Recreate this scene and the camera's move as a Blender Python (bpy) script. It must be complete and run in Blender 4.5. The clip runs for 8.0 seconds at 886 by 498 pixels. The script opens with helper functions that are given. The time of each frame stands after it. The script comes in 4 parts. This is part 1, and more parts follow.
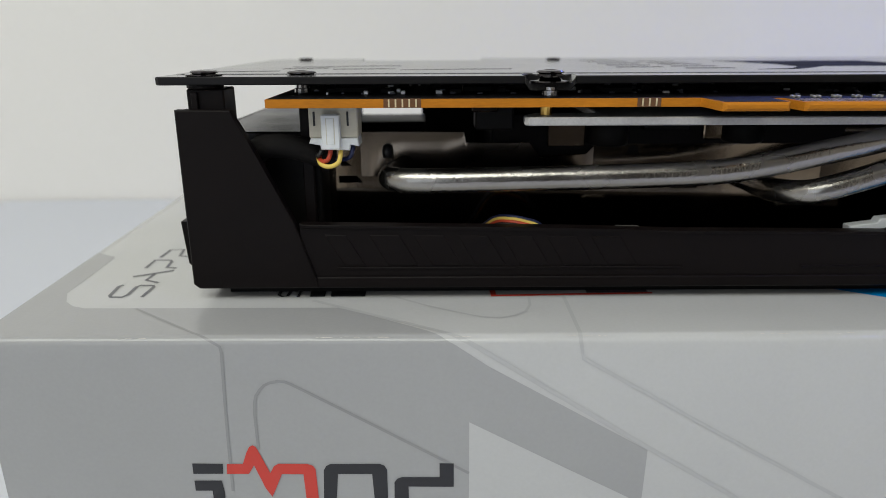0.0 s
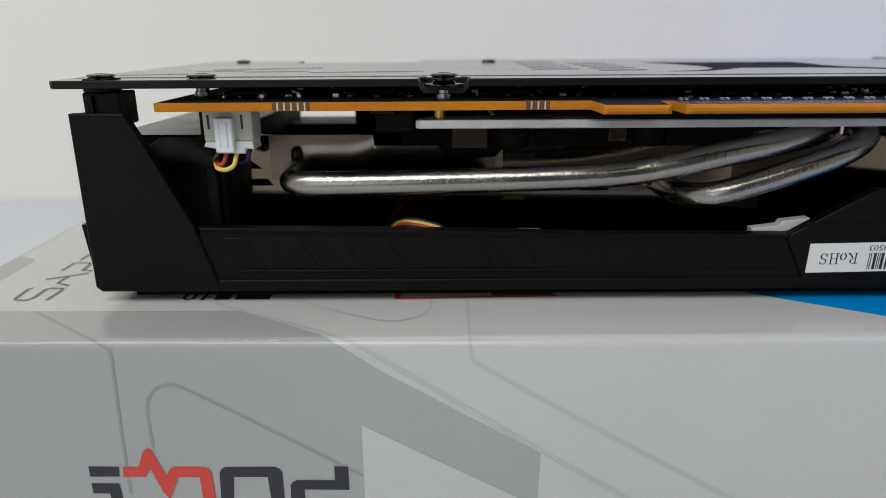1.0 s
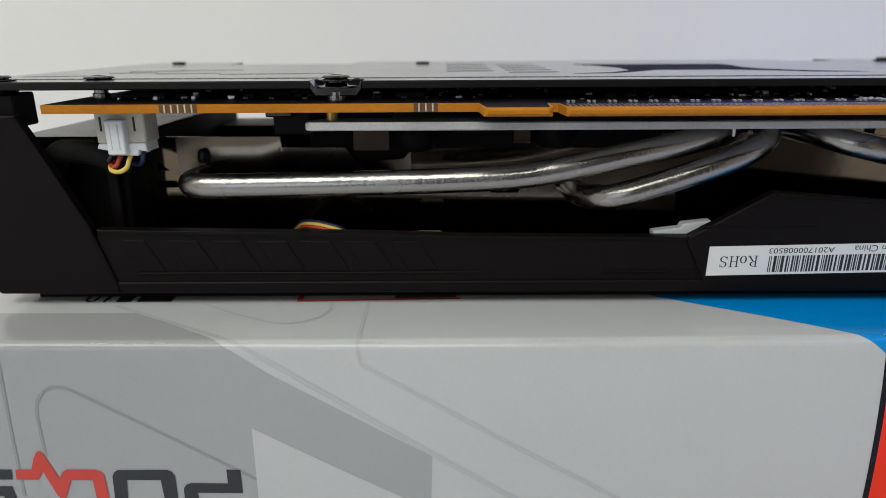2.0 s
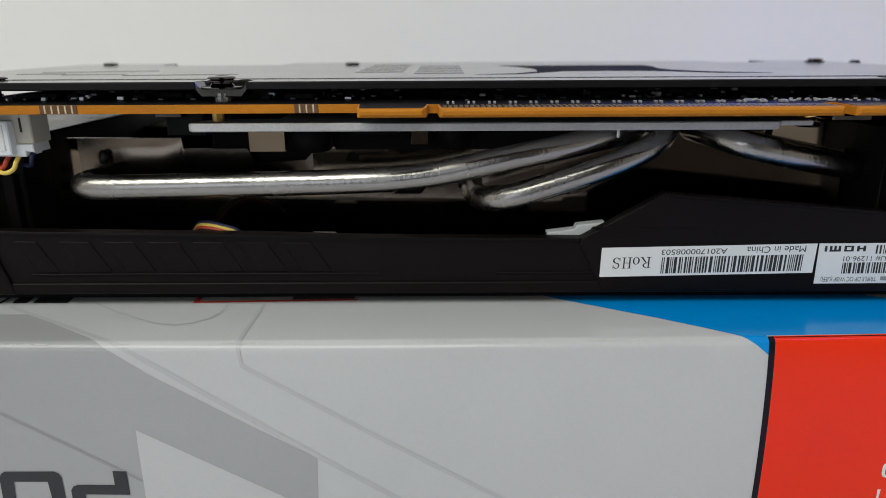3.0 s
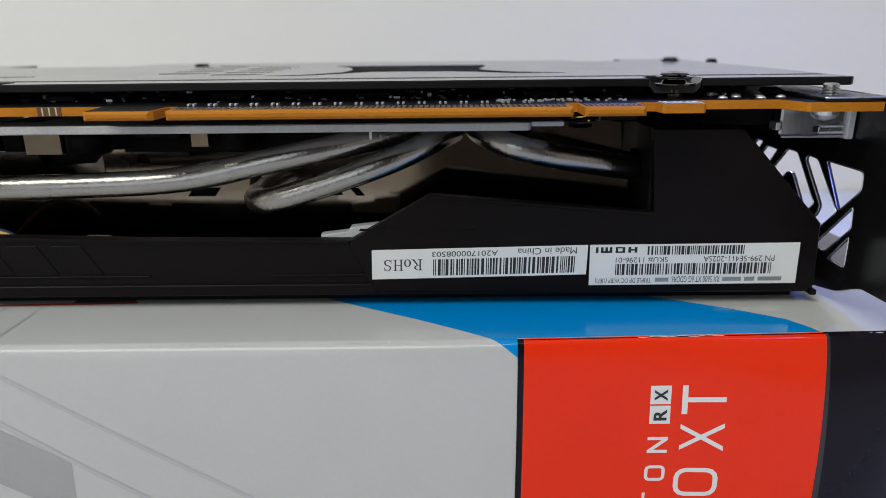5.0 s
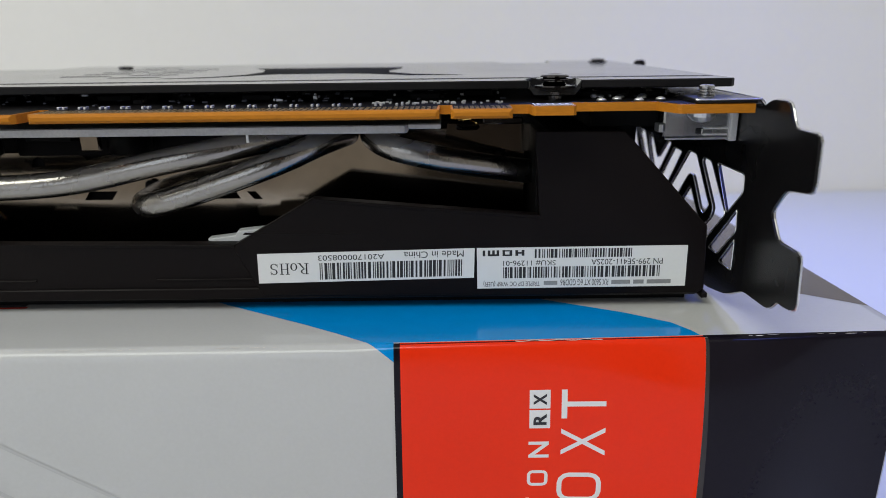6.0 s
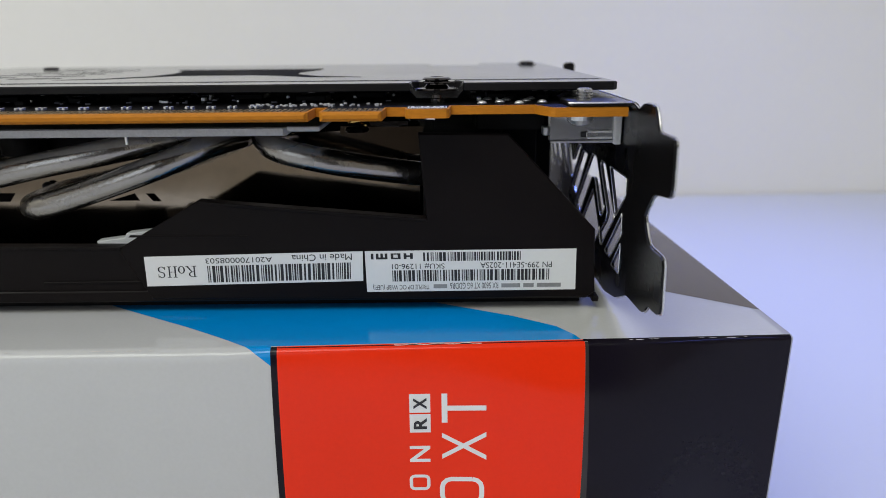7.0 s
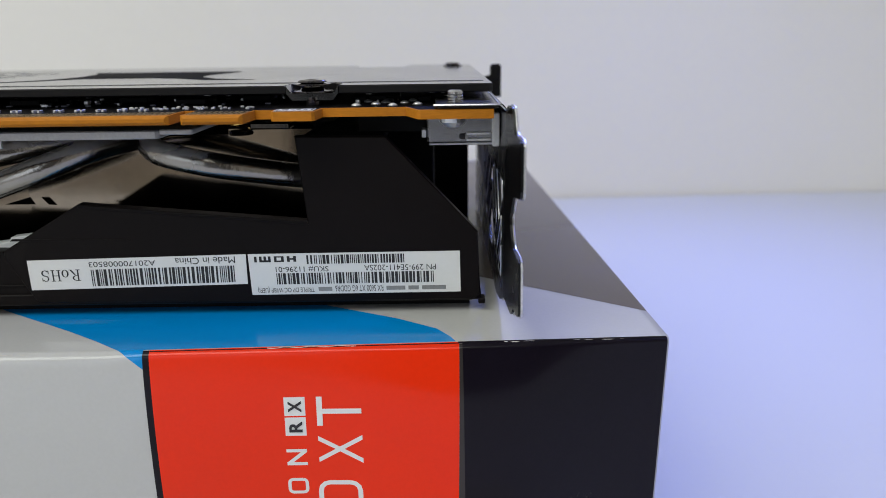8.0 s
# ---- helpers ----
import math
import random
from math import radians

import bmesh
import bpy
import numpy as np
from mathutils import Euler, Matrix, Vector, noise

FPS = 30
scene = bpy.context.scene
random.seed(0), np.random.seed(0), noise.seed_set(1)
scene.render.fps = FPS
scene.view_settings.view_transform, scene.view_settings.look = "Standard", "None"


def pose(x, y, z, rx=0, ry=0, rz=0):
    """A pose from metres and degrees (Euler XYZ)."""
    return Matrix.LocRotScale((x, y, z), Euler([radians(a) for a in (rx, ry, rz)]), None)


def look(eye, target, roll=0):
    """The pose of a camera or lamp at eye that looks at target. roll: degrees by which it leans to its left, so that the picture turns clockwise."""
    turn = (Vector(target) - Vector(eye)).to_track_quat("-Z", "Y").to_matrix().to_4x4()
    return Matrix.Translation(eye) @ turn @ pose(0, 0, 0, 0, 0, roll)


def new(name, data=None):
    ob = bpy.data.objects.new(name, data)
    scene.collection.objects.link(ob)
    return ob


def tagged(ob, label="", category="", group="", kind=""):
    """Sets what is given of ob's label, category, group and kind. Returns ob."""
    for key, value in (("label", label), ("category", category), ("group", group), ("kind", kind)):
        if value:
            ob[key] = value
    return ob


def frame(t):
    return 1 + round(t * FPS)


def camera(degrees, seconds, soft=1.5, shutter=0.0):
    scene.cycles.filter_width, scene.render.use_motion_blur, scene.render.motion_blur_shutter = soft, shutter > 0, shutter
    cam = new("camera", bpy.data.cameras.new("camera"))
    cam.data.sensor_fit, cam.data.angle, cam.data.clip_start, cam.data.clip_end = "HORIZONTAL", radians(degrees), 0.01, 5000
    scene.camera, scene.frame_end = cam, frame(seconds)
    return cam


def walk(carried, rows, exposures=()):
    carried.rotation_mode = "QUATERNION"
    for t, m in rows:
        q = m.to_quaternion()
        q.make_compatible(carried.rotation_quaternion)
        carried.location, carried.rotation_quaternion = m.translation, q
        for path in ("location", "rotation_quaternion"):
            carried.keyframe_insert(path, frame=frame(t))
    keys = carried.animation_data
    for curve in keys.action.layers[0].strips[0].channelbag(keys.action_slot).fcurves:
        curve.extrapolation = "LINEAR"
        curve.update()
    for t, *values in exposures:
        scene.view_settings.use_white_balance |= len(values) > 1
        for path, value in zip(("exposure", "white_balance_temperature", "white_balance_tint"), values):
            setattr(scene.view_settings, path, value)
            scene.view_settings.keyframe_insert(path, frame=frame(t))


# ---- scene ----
cam = camera(67.0, 8.0, soft=0.8)
# a close subject: what lies far behind it is slightly out of focus
cam.data.dof.use_dof, cam.data.dof.focus_distance, cam.data.dof.aperture_fstop = True, 0.13, 17.0
# seconds, eye, a point looked at, roll
PATH = [
    (0, (-0.00001, 0.00356, 0.12363), (0.00667, 0.19398, 0.06284), -0.22),
    (0.5, (0.01139, 0.00324, 0.12411), (0.01705, 0.19359, 0.06299), -0.31),
    (1, (0.02145, 0.00300, 0.12408), (0.02716, 0.19346, 0.06334), -0.35),
    (1.5, (0.03194, 0.00289, 0.12416), (0.03746, 0.19341, 0.06356), -0.32),
    (3, (0.06488, 0.00231, 0.12392), (0.07041, 0.19301, 0.06389), -0.30),
    (3.5, (0.07665, 0.00176, 0.12424), (0.08211, 0.19234, 0.06384), -0.37),
    (4, (0.08839, 0.00168, 0.12482), (0.09369, 0.19203, 0.06368), -0.44),
    (5.5, (0.12447, 0.00217, 0.12381), (0.12942, 0.19286, 0.06373), -0.67),
    (6, (0.13559, 0.00229, 0.12390), (0.14087, 0.19301, 0.06393), -0.74),
    (6.5, (0.14633, 0.00226, 0.12344), (0.15271, 0.19318, 0.06419), -0.48),
    (7, (0.15756, 0.00221, 0.12389), (0.16382, 0.19300, 0.06423), -0.54),
    (7.5, (0.16868, 0.00186, 0.12403), (0.17514, 0.19266, 0.06442), -0.57),
    (8, (0.18115, 0.00167, 0.12387), (0.18733, 0.19253, 0.06445), -0.78),
]
walk(cam, [(t, look(eye, target, roll)) for t, eye, target, roll in PATH])

# ---- light ----
from mathutils.geometry import tessellate_polygon

world = bpy.data.worlds.new("room_air")
scene.world = world
world.use_nodes = True
world.node_tree.nodes["Background"].inputs[0].default_value = (0.9, 0.95, 1.0, 1)
world.node_tree.nodes["Background"].inputs[1].default_value = 0.02


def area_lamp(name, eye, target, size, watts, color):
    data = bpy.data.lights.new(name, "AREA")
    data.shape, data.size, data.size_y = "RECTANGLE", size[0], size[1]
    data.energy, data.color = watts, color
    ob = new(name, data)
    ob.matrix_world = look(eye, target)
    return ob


area_lamp("ceiling_lamp", (-0.50, -0.70, 1.55), (0.0, 0.25, 0.1), (1.7, 1.0), 28.5, (0.96, 0.985, 0.90))
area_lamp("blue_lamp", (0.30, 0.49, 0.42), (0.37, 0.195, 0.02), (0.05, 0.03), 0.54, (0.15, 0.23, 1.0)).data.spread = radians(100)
# second blue lamp is unseen, added weak so that metal edges glint blue
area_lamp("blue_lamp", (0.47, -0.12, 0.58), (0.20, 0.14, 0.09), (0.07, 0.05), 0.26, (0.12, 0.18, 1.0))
# unseen cool fill from behind the camera, added to lighten the carton's front
area_lamp("front_fill_lamp", (-0.82, -1.985, 0.55), (-0.82, 0.0, 0.55), (1.26, 0.96), 5.0, (0.80, 0.89, 1.0))

# ---- materials ----


def material(name, color, rough=0.5, metal=0.0, vary=0.1, grain=900.0, bump=0.02, coat=0.0, spec=0.5, rvary=0.15, blotch=60.0, stretch=(1, 1, 1), detail=4.0):
    """Principled surface with variation at two scales and a fine relief; grain and blotch are per metre."""
    m = bpy.data.materials.new(name)
    m.use_nodes = True
    nt = m.node_tree
    b = nt.nodes["Principled BSDF"]
    co = nt.nodes.new("ShaderNodeTexCoord")
    mp = nt.nodes.new("ShaderNodeMapping")
    mp.inputs["Scale"].default_value = stretch
    nt.links.new(co.outputs["Object"], mp.inputs["Vector"])
    fine = nt.nodes.new("ShaderNodeTexNoise")
    fine.inputs["Scale"].default_value = grain
    fine.inputs["Detail"].default_value = detail
    wide = nt.nodes.new("ShaderNodeTexNoise")
    wide.inputs["Scale"].default_value = blotch
    wide.inputs["Detail"].default_value = 3
    nt.links.new(mp.outputs[0], fine.inputs["Vector"])
    nt.links.new(mp.outputs[0], wide.inputs["Vector"])
    both = nt.nodes.new("ShaderNodeMath")
    both.operation = "ADD"
    nt.links.new(fine.outputs["Fac"], both.inputs[0])
    nt.links.new(wide.outputs["Fac"], both.inputs[1])
    tone = nt.nodes.new("ShaderNodeMapRange")
    tone.inputs["From Min"].default_value, tone.inputs["From Max"].default_value = 0.6, 1.4
    tone.inputs["To Min"].default_value, tone.inputs["To Max"].default_value = 1 - vary, 1 + vary
    nt.links.new(both.outputs[0], tone.inputs["Value"])
    mul = nt.nodes.new("ShaderNodeVectorMath")
    mul.operation = "SCALE"
    mul.inputs[0].default_value = color
    nt.links.new(tone.outputs[0], mul.inputs["Scale"])
    nt.links.new(mul.outputs[0], b.inputs["Base Color"])
    rr = nt.nodes.new("ShaderNodeMapRange")
    rr.inputs["From Min"].default_value, rr.inputs["From Max"].default_value = 0.3, 0.7
    rr.inputs["To Min"].default_value, rr.inputs["To Max"].default_value = rough * (1 - rvary), min(1.0, rough * (1 + rvary))
    nt.links.new(wide.outputs["Fac"], rr.inputs["Value"])
    nt.links.new(rr.outputs[0], b.inputs["Roughness"])
    b.inputs["Metallic"].default_value = metal
    b.inputs["Specular IOR Level"].default_value = spec
    b.inputs["Coat Weight"].default_value = coat
    b.inputs["Coat Roughness"].default_value = 0.08
    if bump:
        bp = nt.nodes.new("ShaderNodeBump")
        bp.inputs["Strength"].default_value = 0.6
        bp.inputs["Distance"].default_value = bump * 0.001
        nt.links.new(fine.outputs["Fac"], bp.inputs["Height"])
        nt.links.new(bp.outputs[0], b.inputs["Normal"])
    return m


WALL = material("white_wall_paint", (0.85, 0.825, 0.80), 0.75, vary=0.02, grain=500, blotch=3, bump=0.03)
DESK = material("white_laminate", (0.60, 0.62, 0.685), 0.5, vary=0.015, grain=700, blotch=5, bump=0.01)
CEILING = material("ceiling_paint", (0.8, 0.8, 0.78), 0.9, vary=0.02, blotch=2, bump=0.0)
# made-up dark colour, only there to be mirrored by the metal parts
WALL_FAR = material("dark_reflected_wall", (0.065, 0.055, 0.05), 0.8, vary=0.03, blotch=2, bump=0.0)
FLOOR = material("brown_floor", (0.23, 0.165, 0.115), 0.6, vary=0.1, blotch=6, bump=0.0)
PLASTIC = material("black_plastic", (0.0056, 0.0037, 0.0037), 0.46, vary=0.2, grain=2600, blotch=90, bump=0.025, spec=0.13)
PLASTIC_DARK = material("black_inner_plastic", (0.004, 0.0036, 0.0034), 0.6, vary=0.2, grain=2600, bump=0.02, spec=0.15)
BACKPLATE = material("black_anodised_plate", (0.020, 0.020, 0.021), 0.17, vary=0.15, grain=3000, bump=0.003, spec=0.8, coat=0.35)
# darker, duller copy of BACKPLATE that paints in weaker reflection on its sides
PLATE_EDGE = material("dimmed_plate_edge", (0.0085, 0.0078, 0.0085), 0.45, vary=0.2, grain=3000, bump=0.01, spec=0.2)
PRINT_MATT = material("matt_black_print", (0.005, 0.005, 0.005), 0.75, vary=0.15, grain=3000, bump=0.0, spec=0.05)
BRACKET = material("black_powder_coat", (0.007, 0.0065, 0.007), 0.26, vary=0.2, grain=4000, bump=0.008, spec=0.4)
BRACKET_EDGE = material("worn_steel_edge", (0.72, 0.72, 0.73), 0.3, metal=1.0, vary=0.3, grain=3000, bump=0.02)
FR4 = material("amber_board_edge", (0.48, 0.172, 0.010), 0.55, vary=0.2, grain=1400, blotch=160, bump=0.03, spec=0.2, stretch=(0.5, 1, 3))
SOLDER_MASK = material("black_solder_mask", (0.004, 0.0035, 0.004), 0.5, vary=0.2, grain=2500, bump=0.01, spec=0.04)
GOLD = material("gold_contact", (0.55, 0.37, 0.16), 0.3, metal=1.0, vary=0.12, grain=2000, bump=0.01)
BURN = material("brown_routed_edge", (0.13, 0.055, 0.018), 0.7, vary=0.3, grain=2500, bump=0.05)
PALE = material("pale_glass_fibre", (0.62, 0.52, 0.33), 0.7, vary=0.15, grain=2500, bump=0.02)
NICKEL = material("nickel_plated_pipe", (0.36, 0.342, 0.32), 0.25, metal=1.0, vary=0.08, grain=1100, blotch=70, bump=0.12, rvary=0.3, detail=2.0)
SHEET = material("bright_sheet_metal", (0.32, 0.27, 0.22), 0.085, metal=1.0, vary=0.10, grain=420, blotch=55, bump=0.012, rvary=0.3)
# darker, rougher copy of SHEET in place of the bend's dim reflection
SHEET_BENT = material("dimmed_bent_sheet", (0.20, 0.165, 0.132), 0.27, metal=1.0, vary=0.10, grain=420, blotch=55, bump=0.012, rvary=0.2)
SHELF_GLOSS = material("smooth_black_plastic", (0.010, 0.008, 0.007), 0.25, vary=0.15, grain=2600, bump=0.004, spec=0.35)
SLEEVE = material("woven_black_sleeve", (0.008, 0.007, 0.007), 0.8, vary=0.3, grain=2200, bump=0.1, spec=0.15)
REAR = material("grey_inner_plastic", (0.16, 0.15, 0.14), 0.5, vary=0.1, bump=0.01)
# near-black colour stands in for the shade inside the cooler
FIN = material("shade_black_fin", (0.006, 0.005, 0.005), 0.6, spec=0.1, metal=0.0, vary=0.1, bump=0.0)
ALU = material("grey_cast_aluminium", (0.50, 0.49, 0.485), 0.5, metal=0.35, vary=0.16, grain=1800, blotch=120, bump=0.06)
STEEL = material("steel_shell", (0.52, 0.52, 0.54), 0.24, metal=1.0, vary=0.08, grain=1500, bump=0.02)
BLACK_STEEL = material("black_oxide_screw", (0.11, 0.105, 0.11), 0.12, metal=1.0, vary=0.2, grain=2500, bump=0.02)
BRASS = material("brass", (0.78, 0.52, 0.16), 0.28, metal=1.0, vary=0.1, bump=0.01)
IVORY = material("ivory_nylon", (0.58, 0.54, 0.45), 0.5, vary=0.06, grain=1500, bump=0.01)
WHITE_NYLON = material("white_nylon", (0.76, 0.78, 0.80), 0.45, vary=0.05, grain=1500, bump=0.01)
DULL = material("dark_resistor", (0.10, 0.10, 0.12), 0.3, metal=0.6, vary=0.4, grain=3000, bump=0.01)
# near-white, barely metallic colour paints in the glint of bare steel
BRIGHT = material("glint_white_steel", (0.86, 0.85, 0.84), 0.4, metal=0.15, vary=0.1, grain=2500, bump=0.01)
TIN = material("tinned_end", (0.75, 0.75, 0.76), 0.3, metal=0.8, vary=0.1, bump=0.01)
CHIP = material("black_chip", (0.004, 0.0035, 0.0035), 0.5, spec=0.12, vary=0.25, grain=2500, bump=0.02)
WIRE = {n: material(n + "_wire", c, 0.45, vary=0.06, grain=1500, bump=0.0) for n, c in
        (("yellow", (0.80, 0.58, 0.12)), ("red", (0.48, 0.055, 0.02)), ("black", (0.012, 0.012, 0.014)), ("blue", (0.012, 0.018, 0.07)))}
PAPER = material("white_label", (0.80, 0.80, 0.79), 0.5, vary=0.02, grain=1500, bump=0.005)
INK_THIN = material("thin_print", (0.27, 0.27, 0.27), 0.55, vary=0.2, grain=2500, bump=0.0)
INK = material("black_ink", (0.02, 0.02, 0.022), 0.55, vary=0.2, grain=2500, bump=0.0)


def carton(name, color, rough=0.15, vary=0.03, spec=0.38):
    return material(name, color, rough, vary=vary, grain=1300, blotch=40, bump=0.012, coat=0.0, spec=spec, rvary=0.45)


CARTON = carton("glossy_white_carton", (0.545, 0.545, 0.545))
CARTON_GREY = carton("glossy_grey_print", (0.385, 0.385, 0.39))
CARTON_LINE = carton("fine_grey_print", (0.305, 0.305, 0.31))
CARTON_FAINT = carton("pale_grey_print", (0.485, 0.485, 0.49))
CARTON_BLUE = carton("blue_print", (0.0, 0.26, 0.68))
CARTON_RED = carton("red_print", (0.90, 0.034, 0.006), spec=0.25)
CARTON_BLACK = carton("black_print", (0.008, 0.006, 0.011), vary=0.15, spec=0.2)
CARTON_DARK = carton("dark_grey_print", (0.112, 0.091, 0.080))
CARTON_SEAM = carton("grey_seam_print", (0.11, 0.11, 0.12))
CARTON_WHITE = carton("white_print", (0.78, 0.78, 0.78))
CARTON_FOLD = carton("dark_fold_print", (0.04, 0.035, 0.035))
CARTON_SCUFF = carton("rubbed_raw_card", (0.60, 0.57, 0.54), 0.6, 0.2)
CARTON_CORAL = carton("coral_print", (0.62, 0.06, 0.045))
CARTON_INK = carton("charcoal_print", (0.03, 0.03, 0.035))

# ---- tools for building; sizes in millimetres ----
MM = 0.001


def part(name, bm, mat, parent=None, label="", smooth=False, turned=False):
    """Links a bmesh, drawn in millimetres, as one mesh object."""
    if not turned:
        bmesh.ops.recalc_face_normals(bm, faces=bm.faces[:])
    for v in bm.verts:
        v.co *= MM
    me = bpy.data.meshes.new(name)
    if smooth:
        for f in bm.faces:
            f.smooth = True
    bm.to_mesh(me)
    bm.free()
    me.materials.append(mat)
    ob = new(name, me)
    ob.parent = parent
    if label:
        tagged(ob, label)
    return ob


def again(ob, at, parent=None, turn=0.0):
    """Another piece on the same mesh, at a place in millimetres."""
    o = new(ob.name.split(".")[0], ob.data)
    o.parent = parent or ob.parent
    o.location = Vector(at) * MM
    o.rotation_euler = (0, 0, radians(turn))
    return o


def thing(name, label, category, at=(0, 0, 0), turn=0.0, group="", kind=""):
    ob = new(name)
    ob.empty_display_size = 0.02
    ob.location, ob.rotation_euler = Vector(at) * MM, (0, 0, radians(turn))
    return tagged(ob, label, category, group, kind)


def bevel(bm, geom, width, segments=1):
    if width:
        bmesh.ops.bevel(bm, geom=geom, offset=width, offset_type="OFFSET", segments=segments, profile=0.5, affect="EDGES", clamp_overlap=True)


def block(bm, x0, x1, y0, y1, z0, z1, bev=0.15, segments=1):
    made = bmesh.ops.create_cube(bm, size=1)["verts"]
    for v in made:
        v.co = Vector(((x0 + x1) / 2 + v.co.x * (x1 - x0), (y0 + y1) / 2 + v.co.y * (y1 - y0), (z0 + z1) / 2 + v.co.z * (z1 - z0)))
    bevel(bm, list({e for v in made for e in v.link_edges}), bev, segments)
    return bm


def prism(bm, points, axis, a, b, bev=0.15, holes=()):
    """A flat outline, with holes, given a thickness from a to b along an axis: 'z' takes (x, y), 'y' takes (x, z), 'x' takes (y, z)."""
    def at(p, d):
        return {"z": (p[0], p[1], d), "y": (p[0], d, p[1]), "x": (d, p[0], p[1])}[axis]
    edges = []
    for ring in (points, *holes):
        vs = [bm.verts.new(at(p, a)) for p in ring]
        edges += [bm.edges.new((vs[i], vs[(i + 1) % len(vs)])) for i in range(len(vs))]
    if holes:
        faces = [g for g in bmesh.ops.triangle_fill(bm, use_beauty=True, use_dissolve=True, edges=edges)["geom"] if isinstance(g, bmesh.types.BMFace)]
    else:
        faces = [bm.faces.new([e.verts[0] for e in edges])]
    made = bmesh.ops.extrude_face_region(bm, geom=faces)["geom"]
    step = Vector(at((0, 0), b - a))
    top = [g for g in made if isinstance(g, bmesh.types.BMVert)]
    for v in top:
        v.co += step
    if bev:
        rim = [e for e in bm.edges if e.is_valid and len(e.link_faces) == 2 and e.calc_face_angle(0) > 0.6]
        bevel(bm, rim, bev)
    return bm


def tube(bm, path, r, sides=12, closed_ends=True):
    """A round bar along a path that is rounded by Catmull-Rom."""
    pts = [Vector(p) for p in path]
    fine = []
    for i in range(len(pts) - 1):
        p0, p1, p2, p3 = pts[max(i - 1, 0)], pts[i], pts[i + 1], pts[min(i + 2, len(pts) - 1)]
        for k in range(6):
            t = k / 6
            fine.append(0.5 * (2 * p1 + (p2 - p0) * t + (2 * p0 - 5 * p1 + 4 * p2 - p3) * t * t + (3 * p1 - p0 - 3 * p2 + p3) * t ** 3))
    fine.append(pts[-1])
    rings, up = [], Vector((0.1, 0.3, 1)).normalized()
    for i, p in enumerate(fine):
        way = (fine[min(i + 1, len(fine) - 1)] - fine[max(i - 1, 0)]).normalized()
        side = way.cross(up).normalized()
        up = side.cross(way).normalized()
        rings.append([bm.verts.new(p + r * (math.cos(a) * side + math.sin(a) * up)) for a in (2 * math.pi * k / sides for k in range(sides))])
    for a, b in zip(rings, rings[1:]):
        for k in range(sides):
            bm.faces.new((a[k], a[(k + 1) % sides], b[(k + 1) % sides], b[k]))
    if closed_ends:
        bm.faces.new(rings[0][::-1])
        bm.faces.new(rings[-1])
    return bm


def lathe(bm, profile, at=(0, 0, 0), sides=20):
    """A turned body about the z axis from (radius, height) pairs."""
    rings = [[bm.verts.new((at[0] + r * math.cos(2 * math.pi * k / sides), at[1] + r * math.sin(2 * math.pi * k / sides), at[2] + h)) for k in range(sides)] for r, h in profile]
    for a, b in zip(rings, rings[1:]):
        for k in range(sides):
            bm.faces.new((a[k], a[(k + 1) % sides], b[(k + 1) % sides], b[k]))
    bm.faces.new(rings[0][::-1])
    bm.faces.new(rings[-1])
    return bm


def lettering(name, text, mat, parent, put, width, height, bold=0.0):
    """Words as a flat mesh in the built-in font, fitted to width by height; put(u, v) lays them on their surface."""
    cu = bpy.data.curves.new(name, "FONT")
    cu.body, cu.resolution_u, cu.offset = text, 6, bold
    tmp = bpy.data.objects.new(name, cu)
    me = bpy.data.meshes.new_from_object(tmp)
    bpy.data.objects.remove(tmp)
    xs, ys = [v.co.x for v in me.vertices], [v.co.y for v in me.vertices]
    x0, x1, y0, y1 = min(xs), max(xs), min(ys), max(ys)
    for v in me.vertices:
        v.co = Vector(put(((v.co.x - x0) / (x1 - x0) - 0.5) * width, ((v.co.y - y0) / (y1 - y0) - 0.5) * height)) * MM
    me.materials.clear()
    me.materials.append(mat)
    ob = new(name, me)
    ob.parent = parent
    return tagged(ob, kind="stuff") if len(text) > 1 else ob


def bm_new():
    return bmesh.new()


# ---- the room ----
bm = block(bm_new(), -1500, 1900, 535, 655, -730, 1700, 0)
tagged(part("wall_north", bm, WALL), "plain white painted wall behind the desk", "wall", kind="structure")
bm = block(bm_new(), -1620, -1500, -2000, 655, -730, 1700, 0)
tagged(part("wall_west", bm, WALL), "plain white painted side wall", "wall", kind="structure")
bm = block(bm_new(), 1900, 2020, -2000, 655, -730, 1700, 0)
tagged(part("wall_east", bm, WALL), "plain white painted side wall", "wall", kind="structure")
# an opening added for the fill lamp, x -1470 to -170 and z 50 to 1050, goes through the south wall
# the unseen dark middle between white sides shapes what the sheet metal reflects
bm = block(bm_new(), -170, 900, -2120, -2000, -730, 1700, 0)
block(bm, -400, -170.2, -2120, -2000, -730, 50, 0)
block(bm, -400, -170.2, -2120, -2000, 1050, 1700, 0)
tagged(part("wall_south", bm, WALL_FAR), "unseen dark wall section added to darken metal reflections", "wall", kind="structure")
bm = block(bm_new(), -1620, -1470, -2120, -2000, -730, 1700, 0)
block(bm, -1469.8, -400.2, -2120, -2000, -730, 50, 0)
block(bm, -1469.8, -400.2, -2120, -2000, 1050, 1700, 0)
tagged(part("wall_south_west", bm, WALL), "plain white painted wall facing the desk", "wall", kind="structure")
# unseen frame, added only to house the fill lamp
window = thing("fill_lamp_window", "unseen white frame added round the front fill lamp", "window", kind="structure")
